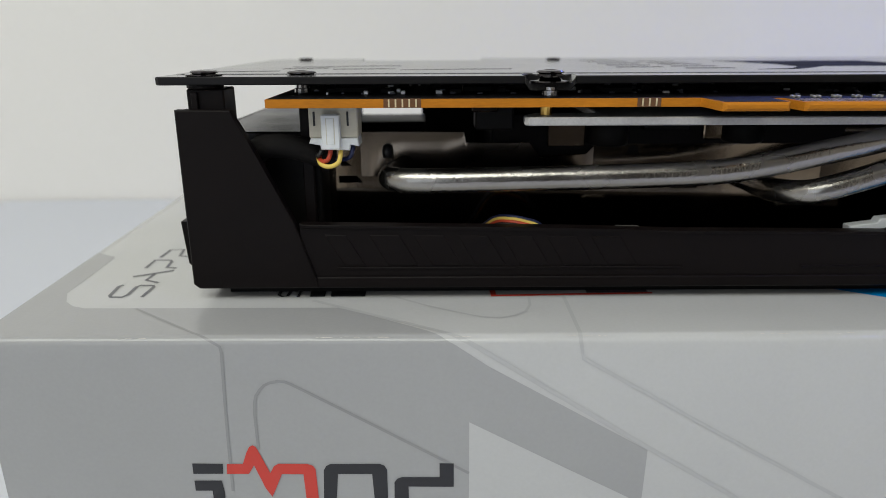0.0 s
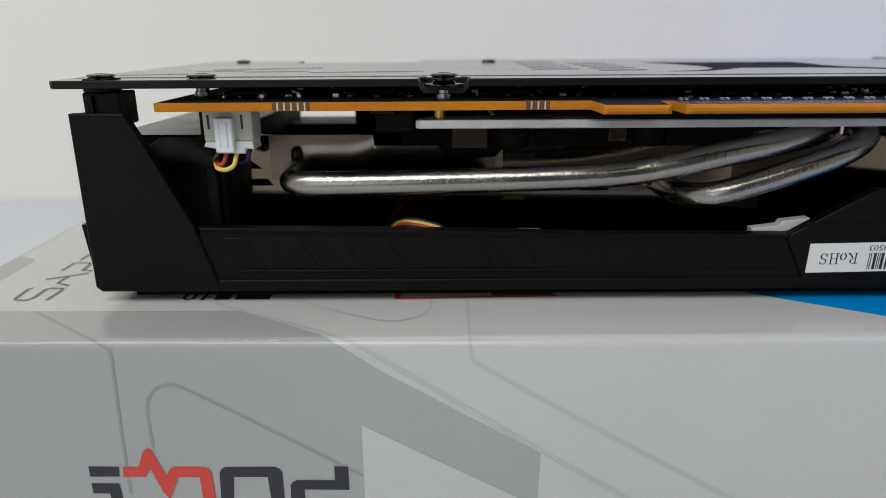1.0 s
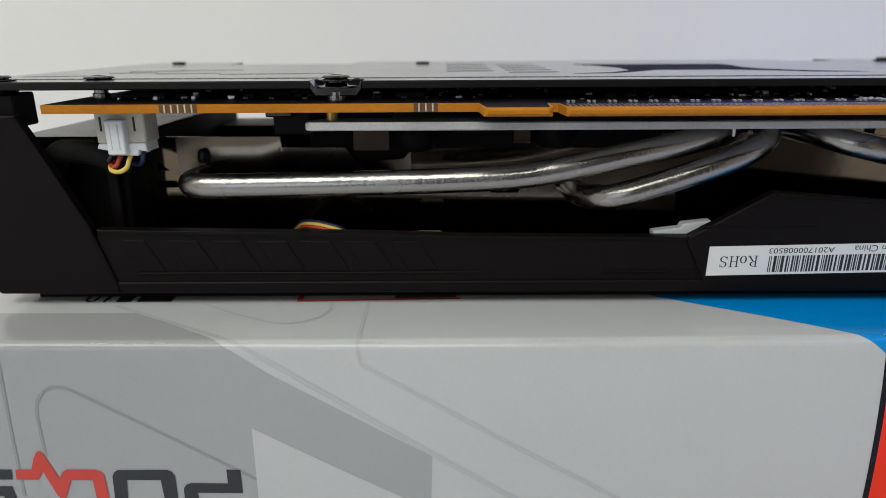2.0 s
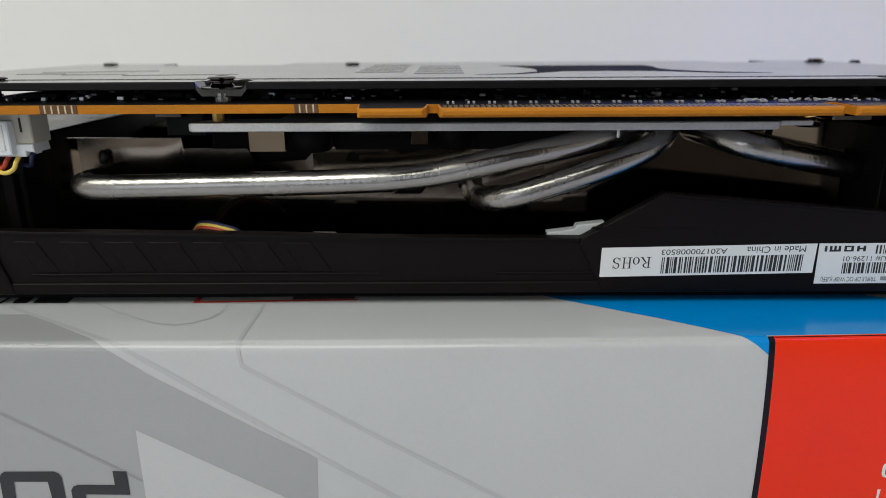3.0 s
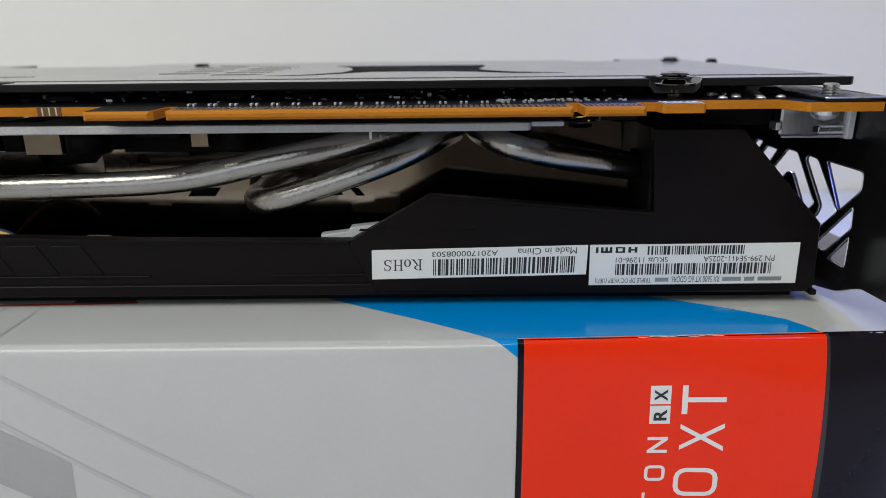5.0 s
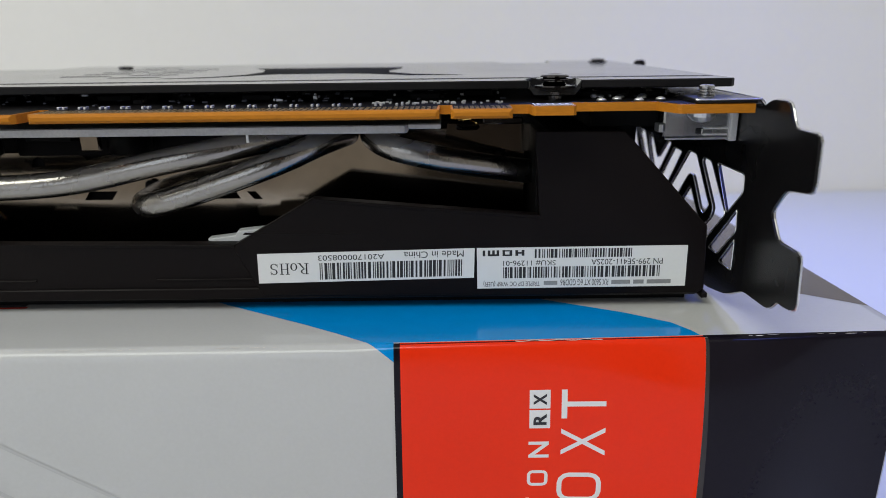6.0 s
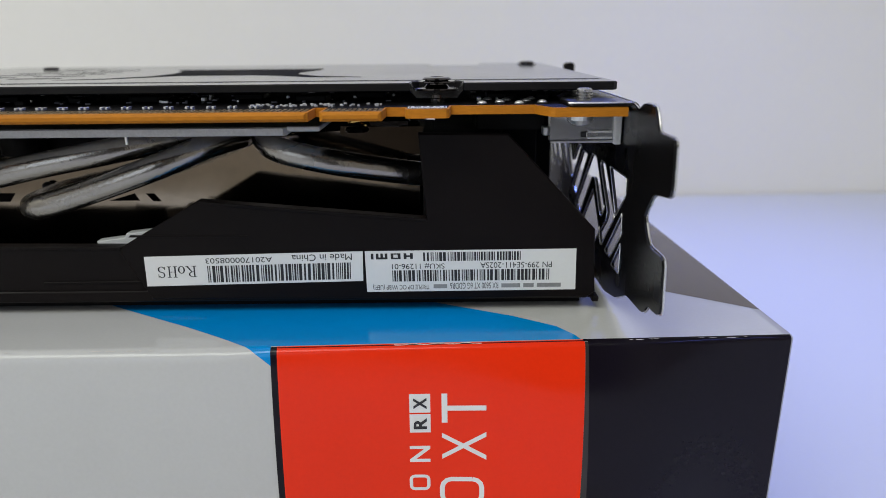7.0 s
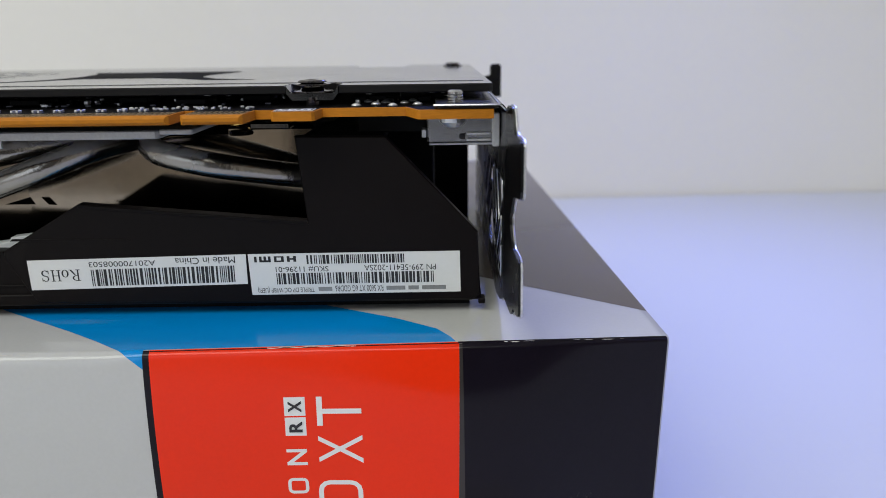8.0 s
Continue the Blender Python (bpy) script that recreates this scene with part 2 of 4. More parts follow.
for x0, x1, z0, z1 in ((-1468, -1428, 52, 1048), (-212, -172, 52, 1048), (-1428, -212, 52, 92), (-1428, -212, 1008, 1048), (-840, -800, 92, 1008)):
    part("fill_lamp_frame", block(bm_new(), x0, x1, -2090, -2040, z0, z1, 2), WALL, window)
bm = block(bm_new(), 900, 2020, -2120, -2000, -730, 1700, 0)
tagged(part("wall_south_east", bm, WALL), "plain white painted wall facing the desk", "wall", kind="structure")
bm = block(bm_new(), -1620, 2020, -2120, 655, 1700, 1800, 0)
tagged(part("ceiling", bm, CEILING), "plain white ceiling", "ceiling", kind="structure")
bm = block(bm_new(), -1620, 2020, -2120, 655, -830, -730, 0)
tagged(part("floor", bm, FLOOR), "plain brown floor", "floor", kind="structure")

desk = thing("desk", "plain white laminate desk against the wall", "desk")
part("desktop", block(bm_new(), -700, 1000, -330, 533, -28, 0, 1.5, 2), DESK, desk)
leg = part("leg", block(bm_new(), -25, 25, -25, 25, -730, -28.5, 1), DESK, desk)
leg.location = Vector((-640, -270, 0)) * MM
for at in ((940, -270, 0), (-640, 470, 0), (940, 470, 0)):
    again(leg, at)

# ---- the carton ----
X0, X1, FRONT, TOP, DEEP, R_EDGE = -84.0, 227.2, 115.3, 70.0, 200.0, 1.6


def smooth01(v):
    v = min(1.0, max(0.0, v))
    return v * v * (3 - 2 * v)


def skin(x, s, off=0.0):
    """The carton's lid and front as one sheet: s runs from the back of the lid (negative) over the front edge (0) down the front.
    The front edge draws back and grows rounder towards the plain end, and the front bulges in the middle."""
    r = R_EDGE - 0.7 * smooth01((x - 122) / 10)
    f = FRONT + 5.0 * max(0.0, (130 - x) / 214) ** 1.3
    puff = (2.9 * smooth01((x + 50) / 110) + 2.2 * math.exp(-((x - 190) / 22) ** 2)) * smooth01((X1 - x) / 30) * math.sin(math.pi * max(0.0, min(s, 70)) / 70) ** 0.7
    if s <= -r:
        return (x, f - s, TOP + off)
    if s >= r:
        return (x, f - puff - off, TOP - s)
    a = (s + r) / (2 * r) * math.pi / 2
    return (x, f + r - (r + off) * math.sin(a) - puff, TOP - r + (r + off) * math.cos(a))


ARC = sorted([-R_EDGE + 2 * R_EDGE * k / 7 for k in range(8)] + [-0.9, -0.5, 0.1, 0.5, 0.9])
carton_box = thing("product_box", "glossy printed white cardboard product box lying flat on the desk", "box")
rows_s = [-DEEP, -120, -60, -30, -12] + ARC + [3, 6, 9, 12, 16, 20, 25, 30, 35, 40, 45, 50, 55, 60, 65, 70]
cols_x = [X0] + [X0 + (X1 - X0) * k / 150 for k in range(1, 150)] + [X1]
bm = bm_new()
grid = [[bm.verts.new(skin(x, s)) for x in cols_x] for s in rows_s]
for a, b in zip(grid, grid[1:]):
    for k in range(len(cols_x) - 1):
        bm.faces.new((a[k], a[k + 1], b[k + 1], b[k]))
low = [bm.verts.new((x, grid[0][k].co.y, 0)) for x, k in ((X0, 0), (X1, -1))]
bm.faces.new([r[0] for r in grid] + [low[0]])
bm.faces.new([r[-1] for r in grid] + [low[1]])
bm.faces.new(grid[0] + [low[1], low[0]])
bm.faces.new(grid[-1] + [low[1], low[0]])
body = part("body", bm, CARTON, carton_box, "white glossy card with worn front edge")
for f in body.data.polygons:
    f.use_smooth = len(f.vertices) == 4


def printed(name, points, mat, layer=1, label=""):
    """A printed area, drawn on the unfolded sheet and folded over the edge with it."""
    bm = bm_new()
    vs = [bm.verts.new((x, s, 0)) for x, s in points]
    for a, b, c in tessellate_polygon([[Vector((x, s, 0)) for x, s in points]]):
        bm.faces.new((vs[a], vs[b], vs[c]))
    cuts = ARC + [3, 6, 9, 12, 16, 20, 25, 30, 35, 40, 45, 50, 55, 60, 65]
    for s in cuts:
        bmesh.ops.bisect_plane(bm, geom=bm.verts[:] + bm.edges[:] + bm.faces[:], plane_co=(0, s, 0), plane_no=(0, 1, 0))
    xs = [p[0] for p in points]
    if max(s for _, s in points) > 1 and max(xs) - min(xs) > 8:
        for x in cols_x:
            if min(xs) < x < max(xs):
                bmesh.ops.bisect_plane(bm, geom=bm.verts[:] + bm.edges[:] + bm.faces[:], plane_co=(x, 0, 0), plane_no=(1, 0, 0))
    bm.normal_update()
    for f in bm.faces:
        if f.normal.z > 0:
            f.normal_flip()
    for v in bm.verts:
        v.co = Vector(skin(v.co.x, v.co.y, 0.04 * layer))
    return part(name, bm, mat, carton_box, label, True, True)


def stroke(name, path, width, mat, layer=2):
    """A printed line of even width."""
    left, right = [], []
    for i, p in enumerate(path):
        a, b = Vector(path[max(i - 1, 0)]), Vector(path[min(i + 1, len(path) - 1)])
        n = (b - a).normalized()
        n = Vector((-n.y, n.x)) * width / 2
        left.append((p[0] + n.x, p[1] + n.y))
        right.append((p[0] - n.x, p[1] - n.y))
    for i in range(len(path) - 1):
        printed(name, [left[i], left[i + 1], right[i + 1], right[i]], mat, layer)


printed("grey_panel", [(X0 + 0.1, -52), (-80.7, -50.2), (-78.2, -48.8), (-77.6, -47.2), (-77.6, -23.2), (-75.3, -18.3), (-72.8, -15.9), (-69.8, -14.7), (-17.3, -14.2), (-13.8, -12.4), (1.0, -2.6),
        (4.4, 0.4), (12.6, 6.0), (43.6, 23.4), (43.3, 33), (42.0, 69.5), (X0 + 0.1, 69.5)], CARTON_GREY, 1, "mid-grey printed area")
printed("white_wedge", [(8.9, 17.6), (37.2, 32.4), (42.8, 35.4), (41.8, 69.4), (9.0, 69.4)], CARTON, 2, "white printed wedge")
stroke("grey_line", [(-59.0, -14.3), (-43.5, -2.2), (-39.6, 0.5), (-37.9, 1.7), (-37.7, 3.1), (-38.0, 10.8), (-38.3, 20.8), (-38.5, 33.7)], 0.6, CARTON_LINE, 3)
stroke("grey_line", [(-32.5, 24.0), (-32.6, 15.8), (-32.4, 13.6), (-32.0, 12.1), (-31.2, 10.9), (-30.3, 9.9), (-29.1, 9.3), (-27.6, 9.0), (-26.3, 9.1), (-25.0, 9.7), (8.9, 28.9)], 0.6, CARTON_LINE, 3)
stroke("pale_line", [(-23, -18.2), (-4, -6.8), (10.4, 2.1), (60.0, 33.1), (90.1, 53.8)], 1.0, CARTON_FAINT, 2)
stroke("pale_line", [(30.6, -20.2), (29.8, 0.9), (30.3, 4.3), (83.7, 35.2), (110.7, 52.1)], 0.8, CARTON_FAINT, 2)
stroke("pale_line", [(-5.5, -19.9), (0.5, -15.4), (6.2, -11.9), (11.7, -9.0), (15.6, -8.3), (18.6, -9.4), (21.2, -11.6), (22.6, -14.9), (23.0, -19.0)], 0.6, CARTON_FAINT, 2)
for a, b in ((-24.0, -20.8), (-19.5, -12.1)):
    printed("black_bar", [(a, -20.3), (b, -20.3), (b - 0.1, -27), (a - 0.5, -27)], CARTON_INK, 2)
stroke("black_stroke", [(-30.8, -25), (-30.9, -21.4), (-30.0, -20.6), (-28.9, -20.8), (-28.6, -25)], 0.7, CARTON_INK, 2)
stroke("black_stroke", [(-26.6, -20.2), (-26.3, -25.0)], 0.7, CARTON_INK, 2)
printed("red_frame", [(15.0, -19.8), (50.2, -20.7), (50.4, -21.6), (16.2, -20.8), (16.2, -24), (15.0, -24)], CARTON_CORAL, 2)
printed("dark_patch", [(36, -21.4), (49.5, -21.7), (49.5, -28.6), (36.6, -28.3)], CARTON_SEAM, 2)
printed("blue_panel", [(75, -33.1), (93, -21.1), (111, -10.2), (118.4, -5.3), (124.3, -1.0), (129.3, 3.2), (129.3, -0.9), (187.0, -0.9), (186.2, -3), (183.6, -7), (175.8, -12.5), (162.5, -19.6), (135, -34)],
        CARTON_BLUE, 1, "bright blue printed area")
printed("dark_panel", [(X1 - 0.05, -12.9), (204, -29.7), (150, -69), (150, -196), (X1 - 0.05, -196)], CARTON_DARK, 1, "dark grey printed corner")
printed("red_panel", [(130.5, -0.6), (187.6, -0.6), (187.1, 30), (187.0, 69.5), (130.1, 69.5), (130.3, 28)], CARTON_RED, 2, "red printed front panel")
printed("black_edge", [(129.3, -0.5), (130.5, -0.5), (130.3, 28), (130.1, 69.4), (128.9, 69.4), (129.1, 28)], CARTON_BLACK, 2)
for a, b, w in ((130.6, 187.4, 0.22), (187.4, 226.8, 0.55)):
    printed("black_edge", [(a, -0.1 - w), (b, -0.1 - w), (b, -0.1), (a, -0.1)], CARTON_BLACK, 3)
wave, top, low = random.Random(5), [], []
for k in range(40):
    x = 152.0 + k * 0.42
    m = -0.3 + 0.12 * math.sin(k * 0.55) + 0.06 * wave.random()
    top.append((x, m - 0.05 - 0.07 * wave.random()))
    low.append((x, m + 0.05 + 0.05 * wave.random()))
for k in range(39):
    printed("scuff", [top[k], top[k + 1], low[k + 1], low[k]], CARTON_SCUFF, 4)
printed("grey_seam", [(187.6, 0), (188.2, 0), (188.4, 69.5), (187.0, 69.5), (187.1, 30)], CARTON_FOLD, 3)
printed("black_panel", [(188.2, -0.3), (226.9, -0.3), (226.9, 69.5), (188.4, 69.5)], CARTON_BLACK, 2, "black printed front panel")


def on_front(x, z_down, layer=4):
    """Lays words on the front so that they read from the bottom up."""
    def put(u, v):
        return skin(x - v, z_down - u, 0.045 * layer)
    return put


for ch, s in (("R", 15.08), ("X", 11.05)):
    printed("white_square", [(154.6, s - 1.86), (158.55, s - 1.86), (158.55, s + 1.86), (154.6, s + 1.86)], CARTON_WHITE, 3)
    lettering("letter", ch, CARTON_INK, carton_box, on_front(156.6, s, 5), 2.25, 2.5, 0.03)
for ch, s, w in (("T", 12.05, 5.8), ("X", 19.75, 5.8), ("6", 44.6, 5.6), ("5", 52.2, 5.6)):
    lettering("letter", ch, CARTON_WHITE, carton_box, on_front(164.85, s), w, 8.4, 0.0)


def loop(x0, x1, s0, s1, width, r):
    """A printed letter-like ring with rounded corners."""
    ring = []
    for cx, cs, a0 in ((x1 - r, s0 + r, -90), (x1 - r, s1 - r, 0), (x0 + r, s1 - r, 90), (x0 + r, s0 + r, 180)):
        ring += [(cx + r * math.cos(radians(a0 + 30 * k)), cs + r * math.sin(radians(a0 + 30 * k))) for k in range(4)]
    stroke("white_stroke", ring + ring[:1], width, CARTON_WHITE, 3)


for s in (26.9, 34.5):
    loop(160.6, 168.2, s, s + 5.4, 0.95, 1.8)
stroke("white_stroke", [(158.4, 20.05), (154.5, 20.05)], 0.66, CARTON_WHITE, 3)
stroke("white_stroke", [(158.2, 20.05), (154.7, 22.8)], 0.7, CARTON_WHITE, 4)
stroke("white_stroke", [(158.4, 22.8), (154.5, 22.8)], 0.66, CARTON_WHITE, 3)
loop(154.65, 158.0, 26.2, 29.0, 0.64, 0.7)
for s in (32.0, 37.6, 43.2, 48.8):
    stroke("white_stroke", [(158.4, s + 2.6), (154.5, s + 2.6), (154.5, s)], 0.64, CARTON_WHITE, 3)

# scuffed card along the front edge
rub = random.Random(11)
for x, w in ((-58, 5), (-20, 14), (6, 3), (27, 9), (60, 22), (96, 12), (196, 4), (209, 9)):
    a = x
    while a < x + w:
        b = a + 0.5 + 2.2 * rub.random()
        d, mid = 0.03 + 0.07 * rub.random(), -0.25 + 0.16 * rub.random()
        printed("scuff", [(a, mid), (a + (b - a) * 0.3, mid - d), (b, mid - 0.02), (a + (b - a) * 0.7, mid + d), (a + (b - a) * 0.2, mid + d * 0.6)], CARTON_SCUFF, 4)
        a = b + 1.6 * rub.random()
# emblem strokes on the front, standing on their heads
printed("coral_stroke", [(-39.1, 27.3), (-35.9, 27.3), (-35.0, 24.7), (-34.3, 23.4), (-33.6, 23.0), (-33.0, 23.4), (-32.6, 24.3), (-30.6, 29.4), (-29.8, 27.8), (-28.8, 27.2), (-23.0, 27.2), (-22.0, 27.6), (-21.5, 28.4), (-21.2, 37),
        (-23.7, 37), (-24.0, 29.6), (-28.3, 29.6), (-30.6, 35.0), (-31.8, 33.0), (-33.7, 27.6), (-34.9, 29.6), (-39.3, 29.6)], CARTON_CORAL, 5)
printed("charcoal_stroke", [(-46, 27.2), (-39.9, 27.3), (-40.1, 29.6), (-46, 29.6)], CARTON_INK, 4)
printed("charcoal_stroke", [(-46, 31.2), (-40.5, 31.2), (-40.2, 33.7), (-40.2, 37), (-42.6, 37), (-42.6, 33.6), (-46, 33.6)], CARTON_INK, 4)
printed("charcoal_stroke", [(-20.3, 37), (-19.9, 28.7), (-19.4, 27.7), (-18.6, 27.2), (-8.7, 27.0), (-7.8, 27.4), (-7.3, 28.3), (-7.3, 37), (-9.9, 37), (-10.3, 29.4), (-17.1, 29.5), (-17.8, 37)], CARTON_INK, 4)
printed("charcoal_stroke", [(3.1, 26.7), (5.9, 26.7), (5.9, 32.1), (-3.1, 32.2), (-3.1, 37), (-6.0, 37), (-5.9, 31.3), (-5.3, 30.4), (-4.4, 30.0), (3.1, 29.9)], CARTON_INK, 4)
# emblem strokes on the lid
for way in ([(-67.3, -28.2), (-68.0, -27.4), (-67.6, -21.7), (-67.0, -20.8), (-64.6, -20.7), (-63.9, -22.2), (-63.9, -27.2), (-63.2, -27.9), (-60.4, -27.7), (-60.0, -26.8), (-60.3, -20.7)],
            [(-67.5, -33.8), (-65.0, -34.9), (-59.3, -38.0)], [(-63.0, -35.8), (-63.4, -31.3), (-59.9, -29.5)],
            [(-66.8, -39.8), (-66.7, -45.8), (-62.8, -45.7), (-62.1, -44.4), (-61.8, -40.1), (-59.3, -39.7)], [(-66.2, -48.0), (-65.8, -54.2), (-62.4, -54.6), (-61.6, -49.0), (-59.0, -48.4)]):
    stroke("grey_stroke", way, 0.85, CARTON_SEAM, 2)

# ---- the graphics card, lying on its fans, contacts to the front ----
card = thing("graphics_card", "black dual-slot graphics card lying upside down on its box", "graphics card", (-48.0, 137.7, TOP + 0.12), -1.85)

# shroud
bm = bm_new()
prism(bm, [(5, 0), (100, 0), (103, 3), (103, 18), (100, 18), (100, 2.5), (5, 2.5)], "x", 6, 239, 0)
part("base_panel", bm, PLASTIC_DARK, card, "dark inner face of the shroud")
bm = bm_new()
prism(bm, [(0, 3.6), (1.2, 2.6), (26.5, 2.6), (25.9, 5.1), (22.1, 17.1), (14.0, 33.9), (11.0, 39.7), (0.3, 39.8)], "y", 0, 2.4, 0.25)
left_post = part("left_post", bm, PLASTIC, card)
part("side_wall", prism(bm_new(), [(2.5, 3.5), (98, 0.3), (98, 33), (12, 33.6), (6, 39.5), (2.5, 39.5)], "x", 0.3, 2.6, 0.2), PLASTIC, left_post)
part("screw_boss", block(bm_new(), 1.9, 9.3, 3.4, 11, 37, 43.6, 0.3), PLASTIC, left_post)
part("boss_rib", block(bm_new(), 3.0, 4.2, 2.5, 3.5, 39, 43, 0.1), PLASTIC, left_post)
part("side_flange", prism(bm_new(), [(1.5, 17.0), (38, 17.0), (38, 5.2), (5, 5.8), (3.2, 7.2)], "x", -1.7, 0.2, 0.2), PLASTIC, left_post)
part("corner_shelf", block(bm_new(), 12.8, 26.6, 10, 92, 4, 33.6, 0.4), PLASTIC_DARK, left_post)
part("shelf_top", block(bm_new(), 3.0, 26.4, 12, 91, 33.62, 34.0, 0.1), SHELF_GLOSS, left_post, "smooth black top of the corner shelf")
part("boss_collar", lathe(bm_new(), [(3.0, 43.3), (3.6, 43.7), (3.6, 44.35)], (4.8, 6.5, 0), 22), PLASTIC, left_post)

bm = bm_new()
prism(bm, [(22.6, 2.5), (241.2, 2.5), (241.2, 4.2), (238.8, 5.0), (238.8, 14.0), (145.2, 14.4), (100.0, 14.9), (78, 15.6), (23, 16.5)], "y", 0.7, 3.0, 0.2)
rail = part("front_rail", bm, PLASTIC, card)
part("lip", block(bm_new(), 26, 239.5, 0.15, 1.0, 2.6, 5.0, 0.2), PLASTIC, rail)
part("ledge", block(bm_new(), 30.5, 103.2, 0.35, 1.0, 6.7, 7.1, 0.1), PLASTIC, rail)
part("ledge", block(bm_new(), 128.0, 150.5, 0.35, 1.0, 6.7, 7.1, 0.1), PLASTIC, rail)
part("top_bead", prism(bm_new(), [(23.5, 15.7), (78, 14.9), (100, 14.3), (145, 13.8), (145, 14.4), (100, 14.9), (78, 15.6), (23.5, 16.5)], "y", 0.2, 1.0, 0.12), PLASTIC, rail)
# slanting ribs pressed into the rail
for k in range(7):
    x = 28.2 + 9.2 * k
    w = 6.2 if k else 4.4
    part("rib", prism(bm_new(), [(x, 14.2 - 0.02 * k * 4), (x + w, 14.1 - 0.02 * k * 4), (x + w + 3.9, 7.4), (x + 3.9, 7.4)], "y", 0.48, 0.9, 0.12), PLASTIC, rail)

bm = bm_new()
prism(bm, [(144.9, 13.2), (145.2, 14.5), (161.6, 23.9), (206.6, 19.9), (205.3, 36.7), (222.7, 36.4), (240.4, 17.3), (241.0, 4.0), (239.6, 2.9), (200, 2.9), (150, 3.2)], "y", -0.05, 2.6, 0.25)
right_post = part("right_post", bm, PLASTIC, card)
part("edge_bead", prism(bm_new(), [(161.6, 23.2), (206.8, 19.2), (206.7, 19.9), (161.7, 23.9)], "y", -0.3, 0.2, 0.1), PLASTIC, right_post)
part("crease", prism(bm_new(), [(147.0, 16.6), (171.0, 16.4), (171.0, 16.7), (147.4, 17.0)], "y", -0.22, 0.2, 0.05), PLASTIC, right_post)
part("inner_cheek", prism(bm_new(), [(2.6, 3), (60, 3), (60, 30), (30, 36), (2.6, 36.4)], "x", 206.0, 208.2, 0.2), PLASTIC_DARK, right_post)
part("end_wall", block(bm_new(), 216.8, 231.5, 24, 92, 2.6, 40.3, 0.3), PLASTIC_DARK, right_post)
part("end_pillar", block(bm_new(), 231.5, 241.0, 62, 92, 2.6, 34.4, 0.3), PLASTIC_DARK, right_post)
part("end_floor", block(bm_new(), 208.2, 216.8, 24, 92, 2.6, 34.0, 0.3), PLASTIC_DARK, right_post)
part("foot_nub", block(bm_new(), 240.6, 242.0, 0.2, 3.0, 1.7, 2.9, 0.2), PLASTIC, right_post)
part("shelf", block(bm_new(), 208.2, 222, 2.6, 40, 34.6, 36.2, 0.2), PLASTIC_DARK, right_post)
part("upper_shelf", block(bm_new(), 216.8, 230.6, 6, 40, 36.4, 40.3, 0.3), PLASTIC_DARK, right_post)

# stickers on the front
def on_label(corner, across, drop):
    """Place on a sticker, in shares of its width and height from its upper left corner."""
    def where(u, v, off=0.0):
        return (corner[0] + across[0] * u + drop[0] * v, -0.16 - off, corner[1] + across[1] * u + drop[1] * v)
    return where


def sticker(label, corner, across, drop):
    at = on_label(corner, across, drop)
    bm = bm_new()
    ring = [at(0, 0), at(1, 0), at(1, 1), at(0, 1)]
    vs = [bm.verts.new(p) for p in ring]
    face = bm.faces.new(vs)
    made = bmesh.ops.extrude_face_region(bm, geom=[face])["geom"]
    for v in made:
        if isinstance(v, bmesh.types.BMVert):
            v.co.y += 0.09
    return part("sticker", bm, PAPER, card, label), at


def upside_down(ob, at, text, u0, u1, v0, v1, across, drop):
    """Words that stand on their heads between the given shares of the sticker."""
    uc, vc = (u0 + u1) / 2, (v0 + v1) / 2
    lx, ly = Vector(across).length, Vector(drop).length

    def put(u, v):
        return at(uc - u / lx, vc + v / ly, 0.03)
    return lettering("wording", text, INK, ob, put, (u1 - u0) * lx, (v1 - v0) * ly)


def serif_mark(ob, at, u0, u1, v0, v1):
    """The large upside-down mark in upright seriffed capitals, drawn from bars, bows and rings."""
    bm = bm_new()

    def put(x, y):
        return bm.verts.new(at(u1 - (u1 - u0) * x, v0 + (v1 - v0) * y, 0.03))

    def quad(*pts):
        bm.faces.new([put(x, y) for x, y in pts])

    def bar(x0, x1, y0, y1):
        quad((x0, y0), (x1, y0), (x1, y1), (x0, y1))

    def bow(cx, cy, ax, ay, bx, by, a0, a1, n=14):
        ring = [(math.cos(radians(a0 + (a1 - a0) * k / n)), math.sin(radians(a0 + (a1 - a0) * k / n))) for k in range(n + 1)]
        for (c, d), (e, f) in zip(ring, ring[1:]):
            quad((cx + ax * c, cy + ay * d), (cx + ax * e, cy + ay * f), (cx + bx * e, cy + by * f), (cx + bx * c, cy + by * d))

    # R
    bar(0.04, 0.075, 0.0, 1.0)
    for y in (0.0, 0.95):
        bar(0.0, 0.115, y, y + 0.05)
    bow(0.075, 0.75, 0.135, 0.25, 0.095, 0.205, -90, 90)
    quad((0.11, 0.5), (0.15, 0.5), (0.265, 0.0), (0.215, 0.0))
    bar(0.205, 0.285, 0.0, 0.045)
    # o
    bow(0.385, 0.33, 0.09, 0.34, 0.05, 0.29, 0, 360, 24)
    # H
    for x in (0.53, 0.68):
        bar(x, x + 0.036, 0.0, 1.0)
        for y in (0.0, 0.95):
            bar(x - 0.035, x + 0.07, y, y + 0.05)
    bar(0.566, 0.68, 0.48, 0.53)
    # S
    bow(0.895, 0.745, 0.085, 0.255, 0.05, 0.205, 25, 235)
    bow(0.895, 0.265, 0.095, 0.265, 0.055, 0.21, -155, 55)
    quad((0.855, 0.60), (0.83, 0.54), (0.935, 0.42), (0.96, 0.48))
    bar(0.968, 0.985, 0.68, 0.98)
    bar(0.802, 0.82, 0.02, 0.32)
    return tagged(part("wording", bm, INK, ob), kind="stuff")


